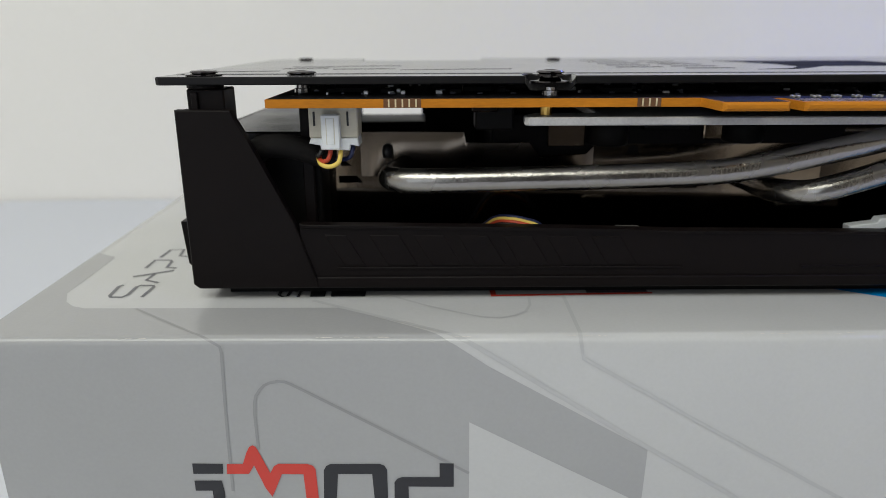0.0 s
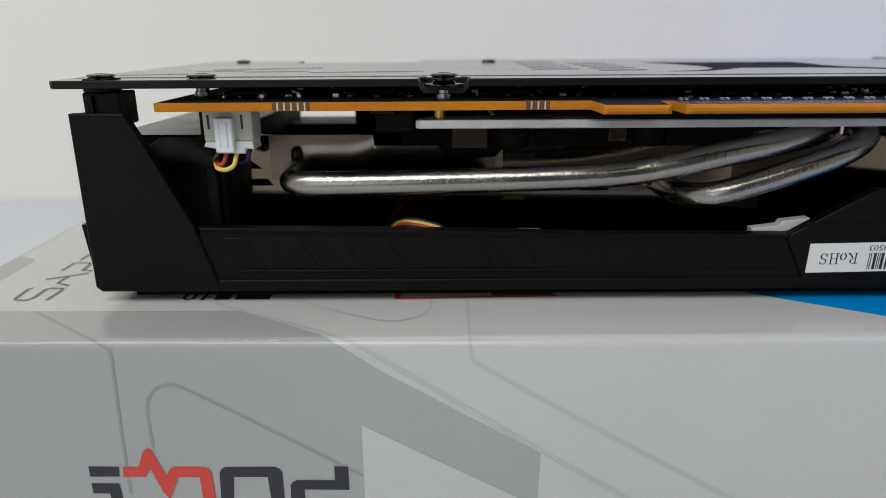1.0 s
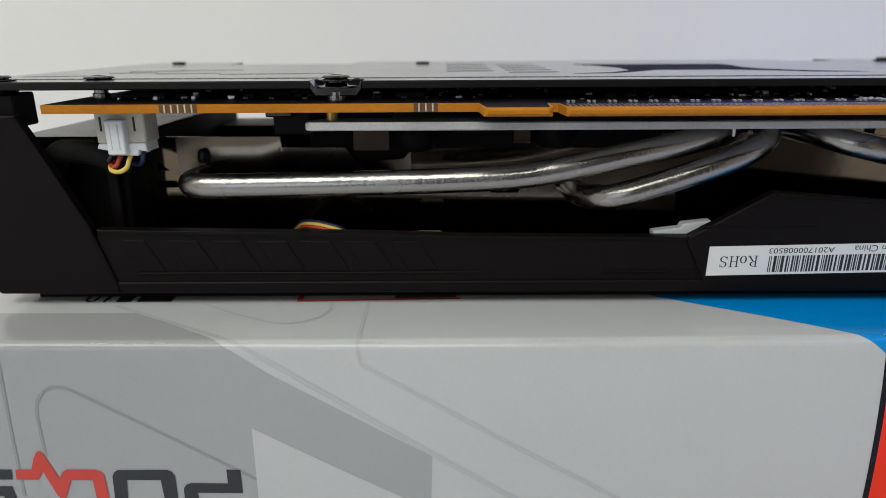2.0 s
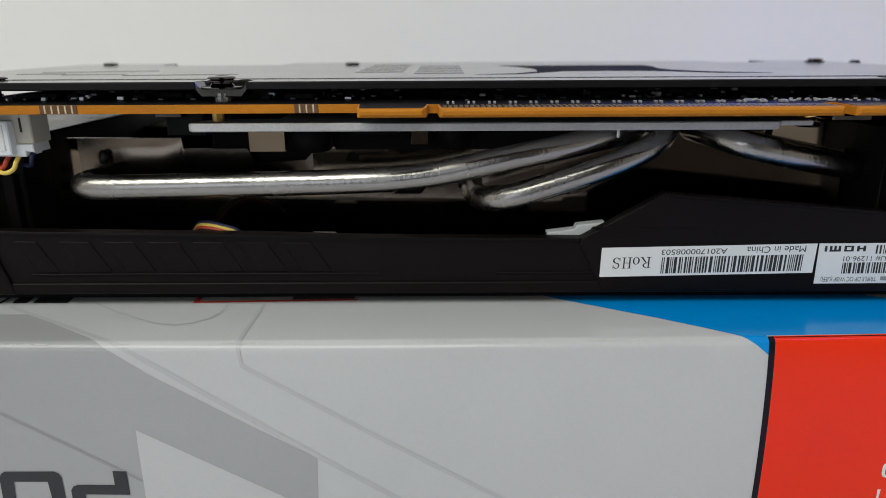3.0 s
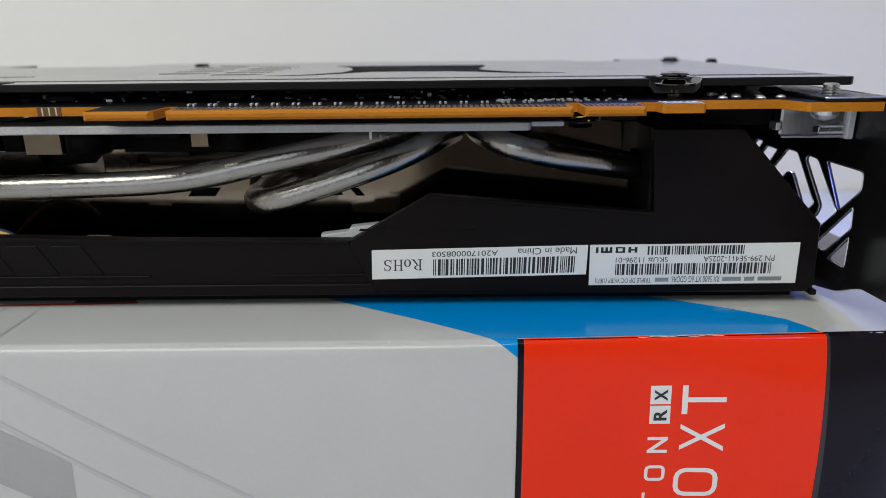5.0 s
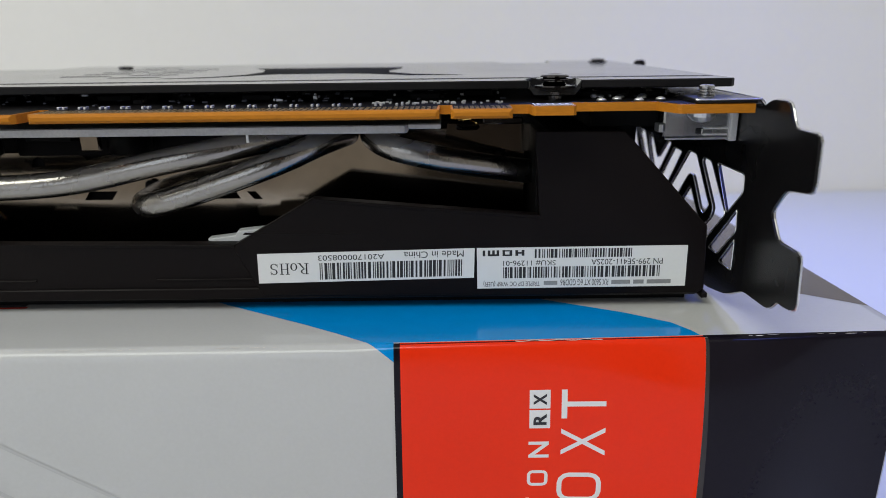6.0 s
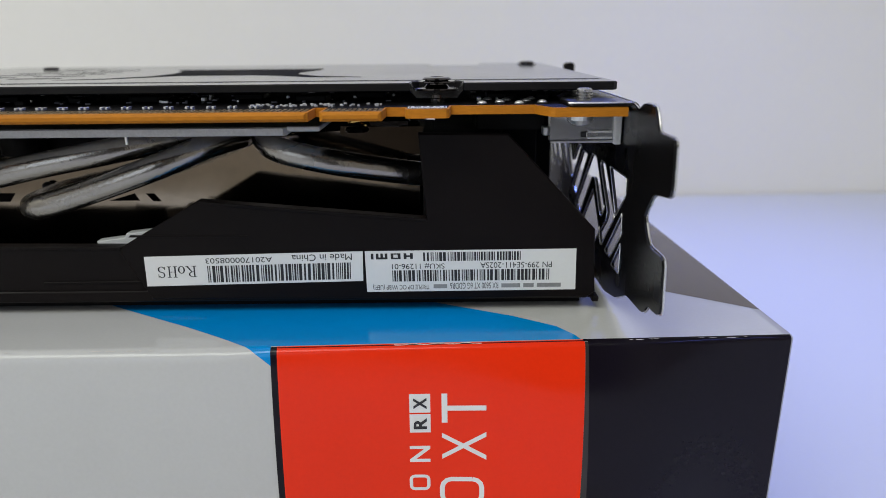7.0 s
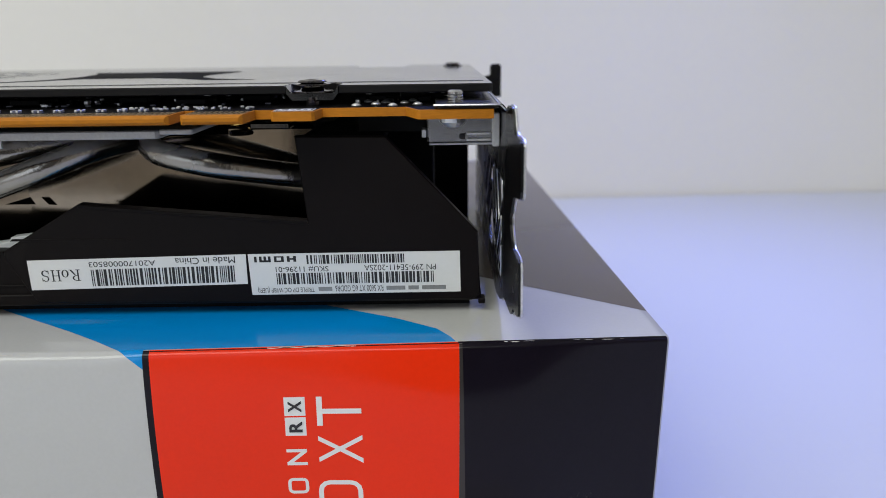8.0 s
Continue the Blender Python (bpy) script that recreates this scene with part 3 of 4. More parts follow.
def barcode(ob, at, u0, u1, v0, v1, seed):
    rnd = random.Random(seed)
    bm, u, unit = bm_new(), u0, 0.0056
    while u < u1:
        w = unit * rnd.choice((1, 1, 2, 3)) * 0.8
        if u + w > u1:
            break
        bm.faces.new([bm.verts.new(at(a, b, 0.03)) for a, b in ((u, v0), (u + w, v0), (u + w, v1), (u, v1))])
        u += w + unit * rnd.choice((1, 1, 2)) * 0.8
    return tagged(part("barcode", bm, INK, ob), kind="stuff")


def ink_bar(ob, at, u0, u1, v0, v1, mat=INK):
    bm = bm_new()
    bm.faces.new([bm.verts.new(at(a, b, 0.03)) for a, b in ((u0, v0), (u1, v0), (u1, v1), (u0, v1))])
    return part("ink_bar", bm, mat, ob)


A1, D1 = (44.2, 0.75), (-0.15, -6.35)
ob, at = sticker("white paper sticker with a barcode and upside-down print", (149.5, 12.5), A1, D1)
serif_mark(ob, at, 0.055, 0.235, 0.34, 0.72)
upside_down(ob, at, "A201700008503", 0.28, 0.585, 0.10, 0.28, A1, D1)
upside_down(ob, at, "Made in China", 0.675, 0.95, 0.06, 0.28, A1, D1)
barcode(ob, at, 0.285, 0.95, 0.36, 0.92, 4)
A2, D2 = (42.7, 0.15), (0.15, -8.75)
ob, at = sticker("white paper sticker with two barcodes and upside-down print", (194.1, 13.25), A2, D2)
for a, b, v0, v1 in ((0.028, 0.040, 0.06, 0.20), (0.052, 0.064, 0.06, 0.20), (0.073, 0.085, 0.06, 0.20), (0.094, 0.106, 0.06, 0.20), (0.052, 0.106, 0.155, 0.20), (0.122, 0.134, 0.06, 0.20), (0.155, 0.168, 0.06, 0.20),
                     (0.122, 0.168, 0.06, 0.09), (0.122, 0.168, 0.165, 0.20), (0.183, 0.196, 0.06, 0.20), (0.213, 0.226, 0.06, 0.20), (0.183, 0.226, 0.11, 0.15)):
    ink_bar(ob, at, a, b, v0, v1)
barcode(ob, at, 0.275, 0.745, 0.045, 0.26, 5)
upside_down(ob, at, "SKU# 11296-01", 0.125, 0.375, 0.305, 0.445, A2, D2)
upside_down(ob, at, "PN 299-5E411-202SA", 0.545, 0.885, 0.305, 0.445, A2, D2)
barcode(ob, at, 0.125, 0.88, 0.475, 0.75, 6)
upside_down(ob, at, "RX 5600 XT 6G GDDR6", 0.40, 0.63, 0.80, 0.95, A2, D2)
upside_down(ob, at, "TRIPLE DP OC W/BP (UEFI)", 0.03, 0.30, 0.80, 0.95, A2, D2)
for a, b in ((0.32, 0.385), (0.645, 0.735), (0.75, 0.80), (0.815, 0.93)):
    ink_bar(ob, at, a, b, 0.83, 0.93, INK_THIN)

# circuit board
PZ0, PZ1 = 40.6, 42.2
outline = [(19.4, -4.8), (101.0, -4.8), (101.4, -5.6), (101.9, -12.9), (102.6, -13.5), (113.2, -13.5), (114.0, -12.6), (114.2, -6), (115.9, -6), (116.3, -13), (116.9, -13.6), (186.4, -13.6), (187.0, -13.0), (187.0, -5.5), (189.0, -5.5),
           (189.0, -13.0), (189.6, -13.6), (199.0, -13.6), (199.6, -13.0), (199.9, -6.0), (203.2, -6.0), (203.5, -9.2), (204.0, -9.7), (210.7, -9.7), (211.2, -9.2), (211.6, -3.5), (227.0, -3.5), (229.2, -9.0), (229.8, -9.5), (242.7, -9.5), (242.7, 96), (19.4, 96)]
bm = prism(bm_new(), outline, "z", PZ0, PZ1, 0)
long_edges = [e for e in bm.edges if all(v.co.y < -13.3 for v in e.verts) and e.calc_length() > 5]
bevel(bm, long_edges, 0.5)
pcb = part("circuit_board", bm, FR4, card, "black circuit board with amber edge")
inner = [(19.7, -4.4), (101.4, -4.4), (102.3, -13.0), (113.4, -13.0), (113.9, -5.6), (116.2, -5.6), (116.7, -12.0), (186.5, -12.0), (186.7, -5.1), (189.3, -5.1), (189.4, -12.0), (199.2, -12.0), (199.6, -5.6), (203.5, -5.6), (203.9, -8.7), (210.8, -8.7),
         (211.3, -3.0), (227.2, -3.0), (229.5, -8.6), (242.4, -8.6), (242.4, 95.7), (19.7, 95.7)]
part("solder_mask", prism(bm_new(), inner, "z", PZ0 - 0.06, PZ0 - 0.02, 0), SOLDER_MASK, pcb)
part("solder_mask", prism(bm_new(), inner, "z", PZ1 + 0.02, PZ1 + 0.06, 0), SOLDER_MASK, pcb, "black solder mask")
contact = part("contact", block(bm_new(), -0.34, 0.34, -12.2, -7.6, PZ1 + 0.03, PZ1 + 0.08, 0), GOLD, pcb, "gold edge contact")
contact.location = (0.1172, 0, 0)
for k in range(1, 71):
    again(contact, (117.2 + 0.985 * k, 0, 0))
for k in range(11):
    again(contact, (189.9 + 0.93 * k, 0, 0))
for x0, n in ((41.6, 5), (89.2, 3)):
    part("routed_mark", block(bm_new(), x0, x0 + 1.28 * n + 0.6, -4.92, -4.3, PZ0 + 0.03, PZ1 + 0.05, 0.05), BURN, pcb, "brown routed notch in the board edge")
    for k in range(n):
        part("fibre_stub", block(bm_new(), x0 + 0.85 + 1.28 * k, x0 + 1.15 + 1.28 * k, -5.0, -4.3, PZ0 + 0.1, PZ1, 0.03), PALE, pcb)
tag = part("paper_tag", block(bm_new(), 203.9, 210.8, -8.8, -5.0, PZ1 + 0.07, PZ1 + 0.15, 0), PAPER, card, "small white paper tag with a black frame")
for a, b, c, d in ((204.1, 210.6, -8.5, -8.3), (204.1, 210.6, -5.5, -5.3), (204.1, 204.4, -8.3, -5.5), (210.3, 210.6, -8.3, -5.5), (205.0, 206.2, -7.5, -6.2), (206.6, 207.2, -7.2, -6.4), (207.6, 208.4, -7.6, -6.2), (208.8, 209.6, -7.2, -6.4)):
    part("ink_mark", block(bm_new(), a, b, c, d, PZ1 + 0.16, PZ1 + 0.18, 0), INK, tag)

# small parts soldered on the board
bm = bm_new()
block(bm, -0.22, 0.22, -0.65, 0.65, PZ1 + 0.07, PZ1 + 0.52, 0.05)
cap = part("capacitor", bm, TIN, pcb, "tinned chip capacitor")
cap.location = (0.1178, -0.0055, 0)
for k in range(17):
    for d in (0.0, 0.98):
        if k or d:
            again(cap, (117.8 + 3.84 * k + d, -5.5, 0))
rnd = random.Random(7)
bm = bm_new()
block(bm, -0.3, 0.3, -0.55, 0.55, PZ1 + 0.07, PZ1 + 0.42, 0.06)
dull = part("resistor", bm, DULL, pcb, "small dark resistor")
dull.location = (0.1215, 0.0, 0)
bm = bm_new()
block(bm, -0.2, 0.2, -0.32, 0.32, PZ1 + 0.07, PZ1 + 0.4, 0.05)
speck = part("small_capacitor", bm, TIN, pcb, "very small tinned chip capacitor")
speck.location = (0.1752, -0.003, 0)
for k in range(52):
    x = 174 + 25 * rnd.random()
    again(speck, (x, -4.4 + 5.0 * rnd.random(), 0), turn=rnd.choice((0, 90)))
bm = bm_new()
block(bm, -1.2, 1.2, -0.9, 0.9, PZ1 + 0.07, PZ1 + 1.0, 0.1)
chip = part("small_chip", bm, CHIP, pcb, "small black chip")
chip.location = (0.030, 0.010, 0)
bm = bm_new()
block(bm, -0.7, 0.7, -0.45, 0.45, PZ1 + 0.07, PZ1 + 0.85, 0.12)
tan = part("large_capacitor", bm, TIN, pcb, "large tinned capacitor")
tan.location = (0.052, 0.006, 0)
bm = bm_new()
block(bm, -3.5, 3.5, -3.0, 3.0, PZ1 + 0.07, PZ1 + 1.3, 0.2)
big = part("chip", bm, CHIP, pcb, "square black chip")
big.location = (0.120, 0.014, 0)
for k in range(190):
    x, y = 26 + 210 * rnd.random(), 4.5 + 32 * rnd.random() ** 1.4
    if abs(x - 73.8) < 6 or abs(x - 209) < 6:
        continue
    again(rnd.choice((chip, chip, tan, cap, cap, dull, dull, dull, dull)), (x, y, 0), turn=rnd.choice((0, 90)))
for x, y in ((88, 9), (150, 12), (170, 16), (184, 10), (195, 18), (222, 12), (60, 14), (34, 12)):
    again(big, (x, y, 0), turn=rnd.choice((0, 90)))
# below the board
part("coil", block(bm_new(), 59.5, 67.5, 8, 16, 34.6, PZ0 - 0.05, 0.4), CHIP, pcb, "square black coil under the board")
part("clip_socket", block(bm_new(), 58.6, 64.0, 5.5, 8, 38.6, PZ0 - 0.05, 0.25), BLACK_STEEL, pcb)
part("memory_chip", block(bm_new(), 97, 107, 16, 24, 33.4, 37.0, 0.2), CHIP, pcb, "black memory chip")
for x, y in ((88.4, 13.2), (119.3, 16.8)):
    part("round_capacitor", lathe(bm_new(), [(4.0, 30.8), (4.5, 31.2), (4.5, 37.0)], (x, y, 0), 24), CHIP, pcb, "round black capacitor under the plate", True)
part("brass_stud", lathe(bm_new(), [(1.15, 0), (1.15, 2.6)], (73.0, 0.8, 38.1), 12), BRASS, pcb, "brass stud")

# cooling plate, pipes and sheet
plate = part("cooling_plate", prism(bm_new(), [(68.4, -3.0), (69.2, -3.8), (180.4, -3.8), (181.0, -3.0), (181.0, 60), (84.0, 60), (84.0, 4.5), (71.5, 4.5), (68.6, 0.5)], "z", 37.0, 38.6, 0.22), ALU, card, "grey cast aluminium cooling plate")
part("plate_tongue", block(bm_new(), 181.0, 187.2, -3.4, 20, 37.7, 38.7, 0.2), ALU, plate)
for x, w, d in ((75.2, 8.1, 11.4), (109.7, 4.1, 14.0)):
    part("plate_foot", block(bm_new(), x, x + w, d, d + 1.4, 31.6 if w < 5 else 30.6, 37.0, 0.25), SHEET, plate)
part("cold_block", block(bm_new(), 92, 184, 20, 76, 29.5, 37.0, 0.5), FIN, plate, "block under the plate, near black in place of shade")
part("plate_pin", block(bm_new(), 150.3, 150.8, -2.6, -2.0, 35.4, 37.0, 0.1), TIN, plate)

PY = 2.0
def pipe(path):
    return part("heat_pipe", tube(bm_new(), [(x, y, z + 0.15) for x, y, z in path], 2.55, 24), NICKEL, card, "shiny nickel-plated heat pipe", smooth=True)


pipe([(45.5, 24, 24.8), (43.0, 15, 24.8), (41.6, 7.0, 24.9), (44.0, PY + 1.2, 25.0), (50, PY, 25.1), (70, PY, 25.4), (94, PY, 25.95), (108, PY, 26.6), (118, PY, 28.0), (130, PY, 30.6), (140, PY + 1.2, 32.4), (150, PY + 5, 33.9), (158, 14, 34.3)])
pipe([(123.5, 26, 21.4), (123.6, 14, 21.2), (125.0, 7, 21.5), (129.4, PY + 0.6, 22.4), (139, PY, 25.2), (150, PY, 28.9), (157, PY + 1.8, 31.4), (162, 8.0, 33.3), (166.5, 18, 34.0)])
pipe([(171.5, 20, 34.3), (173.2, 10.5, 34.1), (177.5, 5.0, 32.8), (187, 4.4, 30.6), (196, 7.2, 28.6), (204, 10.6, 26.9), (212, 15, 25.4)])

slots = [[(106.8, 21.5), (113.2, 21.5), (111.7, 19.5), (105.4, 19.5)], [(142.7, 21.2), (144.8, 21.2), (146.3, 19.4), (144.3, 19.4)], [(134.1, 19.5), (140.2, 21.2), (141.2, 19.5)],
         [(28.7, 22.7), (33.0, 22.7), (34.2, 21.1), (28.7, 21.0)], [(29.3, 27.0), (29.3, 25.0), (31.9, 25.0)], [(94.6, 27.3), (95.3, 29.0), (96.3, 29.5), (97.3, 28.9), (97.7, 27.3)], [(125.6, 20.2), (127.6, 21.4), (131, 21.4), (130, 20.2)]]
sheet_line = [(25, 6), (205, 6), (205, 35.8), (153, 34.0), (118, 31.0), (111.8, 29.7), (107.3, 28.7), (105.6, 30.6), (88.3, 30.4), (85.5, 27.5), (74.8, 27.2), (72.4, 30.2), (58.0, 30.2), (57.6, 32.6), (31.5, 32.7), (30.0, 31.2), (26, 29.5)]
bm = prism(bm_new(), sheet_line, "y", 20.0, 20.6, 0.0, slots)
bmesh.ops.bisect_plane(bm, geom=bm.verts[:] + bm.edges[:] + bm.faces[:], plane_co=(140, 0, 0), plane_no=(1, 0, 0))
for v in bm.verts:
    v.co.y += 0.024 * (v.co.z - 20) - 0.08 * max(0.0, v.co.x - 140)
part("rubber_stud", lathe(bm_new(), [(1.1, -1.5), (1.25, 0), (1.0, 1.2), (0.4, 1.6)], (40.2, 19.0, 28.6), 14), WIRE["black"], card, "small black rubber stud", True)
part("fin_cover", bm, SHEET, card, "bright bent sheet metal over the fins")
part("rubber_stud", lathe(bm_new(), [(1.1, -1.5), (1.25, 0), (1.0, 1.2), (0.4, 1.6)], (121.4, 19.0, 22.6), 14), WIRE["black"], card, "small black rubber stud", True)
# behind the first pipe the sheet bends forwards
bm = bm_new()
TOP_X, TOP_Z = (30, 31.5, 57.6, 58.0, 72.4, 74.8, 85.5, 88.3), (31.2, 32.7, 32.6, 30.2, 30.2, 27.2, 27.5, 30.4)
cols = []
for j in range(134):
    x = 34.0 + 0.4 * j
    top_z, curl = float(np.interp(x, TOP_X, TOP_Z)), smooth01((x - 36) / 9) * smooth01((87 - x) / 12)
    col = []
    for k in range(21):
        z = top_z + (22.6 - top_z) * k / 20
        a = math.asin(min(0.94, max(0.0, (31.0 + 1.6 * smooth01((x - 52) / 8) - z) / 8)))
        col.append(bm.verts.new((x, 19.94 - 8 * (1 - math.cos(a)) * curl, z)))
    cols.append(col)
for a, b in zip(cols, cols[1:]):
    for k in range(20):
        bm.faces.new((a[k], b[k], b[k + 1], a[k + 1]))
part("sheet_bend", bm, SHEET_BENT, card, "sheet metal bent forwards, coloured darker to dim its reflection", True)
part("bulge_cover", prism(bm_new(), [(188.0, 33.4), (188.4, 36.6), (206.5, 36.4), (206.5, 30.6), (203.0, 30.4), (196.0, 31.9)], "y", 14.2, 14.9, 0.1), SHEET, card, "small folded metal cover")
spring = [(192.6 + 1.7 * math.cos(a), 9.0 + 1.7 * math.sin(a), 37.2 + 0.23 * a / 1.0) for a in (k * 0.7 for k in range(16))]
part("coil_spring", tube(bm_new(), spring, 0.26, 6), BRASS, card, "small copper-coloured coil spring")
part("spring_seat", lathe(bm_new(), [(2.3, 0), (2.5, 0.3), (2.3, 0.8)], (192.6, 9.0, 36.0), 18), BLACK_STEEL, card)
part("latch_bar", block(bm_new(), 195.5, 203.5, 5, 12, 37.4, 38.8, 0.3), BLACK_STEEL, card)
part("low_block", block(bm_new(), 33, 64, 21.5, 66, 5, 22.0, 0.4), FIN, card, "solid cooling block, near black in place of inner shade")
part("side_block", block(bm_new(), 47.8, 63.9, 66.5, 92, 5, 36.6, 0.4), FIN, card, "solid cooling block, near black in place of inner shade")
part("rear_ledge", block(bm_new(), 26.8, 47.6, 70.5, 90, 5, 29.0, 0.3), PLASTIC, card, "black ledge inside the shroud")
part("fin_block", block(bm_new(), 64, 205, 21.5, 92, 5, 36.6, 0.4), FIN, card, "solid cooling block, near black in place of inner shade")
part("rear_wall", block(bm_new(), 46, 205, 96.5, 99, 3, 40, 0.2), PLASTIC_DARK, card)

# wiring
socket = part("fan_socket", block(bm_new(), 26.3, 36.0, 0.6, 7.0, 34.2, PZ0 - 0.05, 0.25), IVORY, card, "ivory fan socket with white plug")
for x in (27.2, 33.8):
    part("socket_slit", block(bm_new(), x, x + 0.4, 0.45, 0.8, 36.6, 39.4, 0.05), WIRE["black"], socket)
part("plug", block(bm_new(), 29.0, 32.6, -1.4, 5.5, 32.2, 39.0, 0.25), WHITE_NYLON, socket, "white plug")
part("plug_skirt", prism(bm_new(), [(26.6, 34.2), (35.9, 34.3), (36.1, 32.6), (34.4, 32.9), (34.2, 31.8), (28.6, 31.9), (28.4, 32.8), (26.2, 33.2)], "y", 0.2, 6.0, 0.2), WHITE_NYLON, socket)
for name, way in (("yellow", [(32.2, 2.5, 32.6), (32.4, -0.2, 31.0), (32.0, -0.9, 29.6), (30.4, -0.9, 28.8), (28.6, -0.2, 29.0), (27.6, 2.0, 29.8), (27.2, 5, 30.4)]),
                  ("red", [(30.2, 2.5, 32.6), (30.3, 0.2, 31.2), (29.8, -0.2, 30.0), (28.7, 0.2, 29.6), (27.8, 1.8, 30.0), (27.4, 5, 30.6)]),
                  ("blue", [(34.6, 3, 32.8), (34.6, 1.4, 31.6), (33.9, 2.0, 30.2), (32, 4, 29.4), (28, 6, 29.6)]),
                  ("black", [(28.6, 2.5, 32.6), (28.4, 0.8, 31.4), (27.6, 1.2, 30.6), (27.2, 5, 31.0)])):
    part("fan_wire", tube(bm_new(), way, 0.46, 8), WIRE[name], card, name + " fan wire", True)
part("plug_groove", block(bm_new(), 30.1, 31.5, -1.5, -1.3, 33.2, 38.3, 0.08), WHITE_NYLON, socket)
for x in (29.95, 31.5):
    part("groove_line", block(bm_new(), x, x + 0.15, -1.46, -1.3, 33.2, 38.3, 0.03), IVORY, socket)
part("wire_sleeve", tube(bm_new(), [(29.6, 6.5, 29.6), (26.5, 5.0, 30.4), (22, 5.6, 31.6), (16.5, 6, 31.8), (13, 8, 29.5), (11.5, 13, 24), (10, 20, 14)], 2.5, 12), SLEEVE, card, "black sleeve round fan wires", True)
part("standoff", block(bm_new(), 23.0, 25.4, 8, 11, 2.5, PZ0 - 0.05, 0.25), PLASTIC, card)
for name, dy, dz in (("black", 0.0, -0.95), ("red", 0.35, -0.45), ("yellow", 0.75, 0.05), ("blue", 1.2, 0.45)):
    part("fan_wire", tube(bm_new(), [(58.0, 14 + dy, 8.0), (61.6, 9.5 + dy, 12.8 + dz), (64.2, 6.6 + dy, 15.5 + dz), (67.0, 4.4 + dy, 16.2 + dz), (70.0, 3.7 + dy, 15.8 + dz), (73.2, 3.6 + dy, 14.7 + dz), (76, 4 + dy, 12)], 0.46, 8), WIRE[name], card, name + " fan wire", True)
part("white_clip", prism(bm_new(), [(138.9, 12.6), (138.6, 14.8), (144.4, 15.5), (144.9, 16.4), (150.6, 17.0), (150.6, 12.6)], "y", 3.4, 6.0, 0.2), WHITE_NYLON, card, "pale nylon clip")
part("pale_tie", prism(bm_new(), [(88.6, 14.4), (89.4, 14.95), (94.0, 14.9), (94.6, 14.4)], "y", 3.4, 4.6, 0.1), REAR, card, "pale cable tie end")

# backplate
BZ0, BZ1 = 44.4, 46.0
back = [(-3.4, 2.2), (-2.6, 1.6), (68.7, 1.6), (68.8, 6.6), (70.2, 8.6), (77.4, 8.6), (78.8, 6.6), (78.9, 1.6), (203.9, 1.6), (204.0, 6.6), (205.4, 8.6), (212.6, 8.6), (214.0, 6.6), (214.1, 1.6),
        (242.6, 1.6), (243.4, 2.4), (243.4, 106), (240, 110), (223, 110), (221.5, 94), (207, 94), (205.5, 107), (66.5, 107), (65, 88), (27.5, 88), (26.5, 104), (0, 104), (-3.4, 100)]
plate = part("backplate", prism(bm_new(), back, "z", BZ0, BZ1, 0.2), BACKPLATE, card, "black anodised metal backplate")
plate.data.materials.append(PLATE_EDGE)
# faces that don't point upwards take the dimmed copy
for f in plate.data.polygons:
    f.material_index = 0 if f.normal.z > 0.9 else 1
for x in (73.8, 209.0):
    part("screw_tab", prism(bm_new(), [(x - 5.0, BZ0), (x - 3.9, BZ0 - 1.3), (x + 3.9, BZ0 - 1.3), (x + 5.0, BZ0), (x + 5.0, BZ1), (x + 4.1, BZ1 - 1.3), (x - 4.1, BZ1 - 1.3), (x - 5.0, BZ1)], "y", 1.5, 8.5, 0.15), BACKPLATE, plate)
part("print", prism(bm_new(), [(124, 23.5), (134, 28), (140, 37), (141, 50), (138, 64), (133, 74), (176, 73), (176, 64), (173.5, 51), (174.5, 42), (181, 32), (192, 26), (180, 27), (171, 35), (164, 38.5), (147, 38.5), (140.5, 31), (134, 25)], "z", BZ1 + 0.01, BZ1 + 0.04, 0), PRINT_MATT, plate, "matt black printed emblem ground")
for x, ys in ((95.5, (36.4, 47.4, 57.6, 70.5, 82.5)), (110.2, (29.6, 40.4, 51, 61, 72.4))):
    for y in ys:
        part("print", prism(bm_new(), [(x, y), (x + 11.6, y + 0.8), (x + 11.6, y + 2.2), (x, y + 1.6)], "z", BZ1 + 0.01, BZ1 + 0.04, 0), PRINT_MATT, plate)
for x0, y0, x1, y1 in ((2, 20, 16, 23.4), (14.3, 34.2, 25, 36.2), (15.2, 43.2, 28.5, 45), (27, 30.6, 41.6, 32.2), (27, 46, 42, 49.6), (43, 26.8, 69, 29.6)):
    part("print", prism(bm_new(), [(x0, y0), (x1, y1), (x1, y1 + 0.9), (x0, y0 + 0.9)], "z", BZ1 + 0.01, BZ1 + 0.04, 0), PRINT_MATT, plate)
for y in (9.4, 11.6):
    part("front_groove", block(bm_new(), -2, 242, y, y + 0.5, BZ1 + 0.01, BZ1 + 0.03, 0), PRINT_MATT, plate)


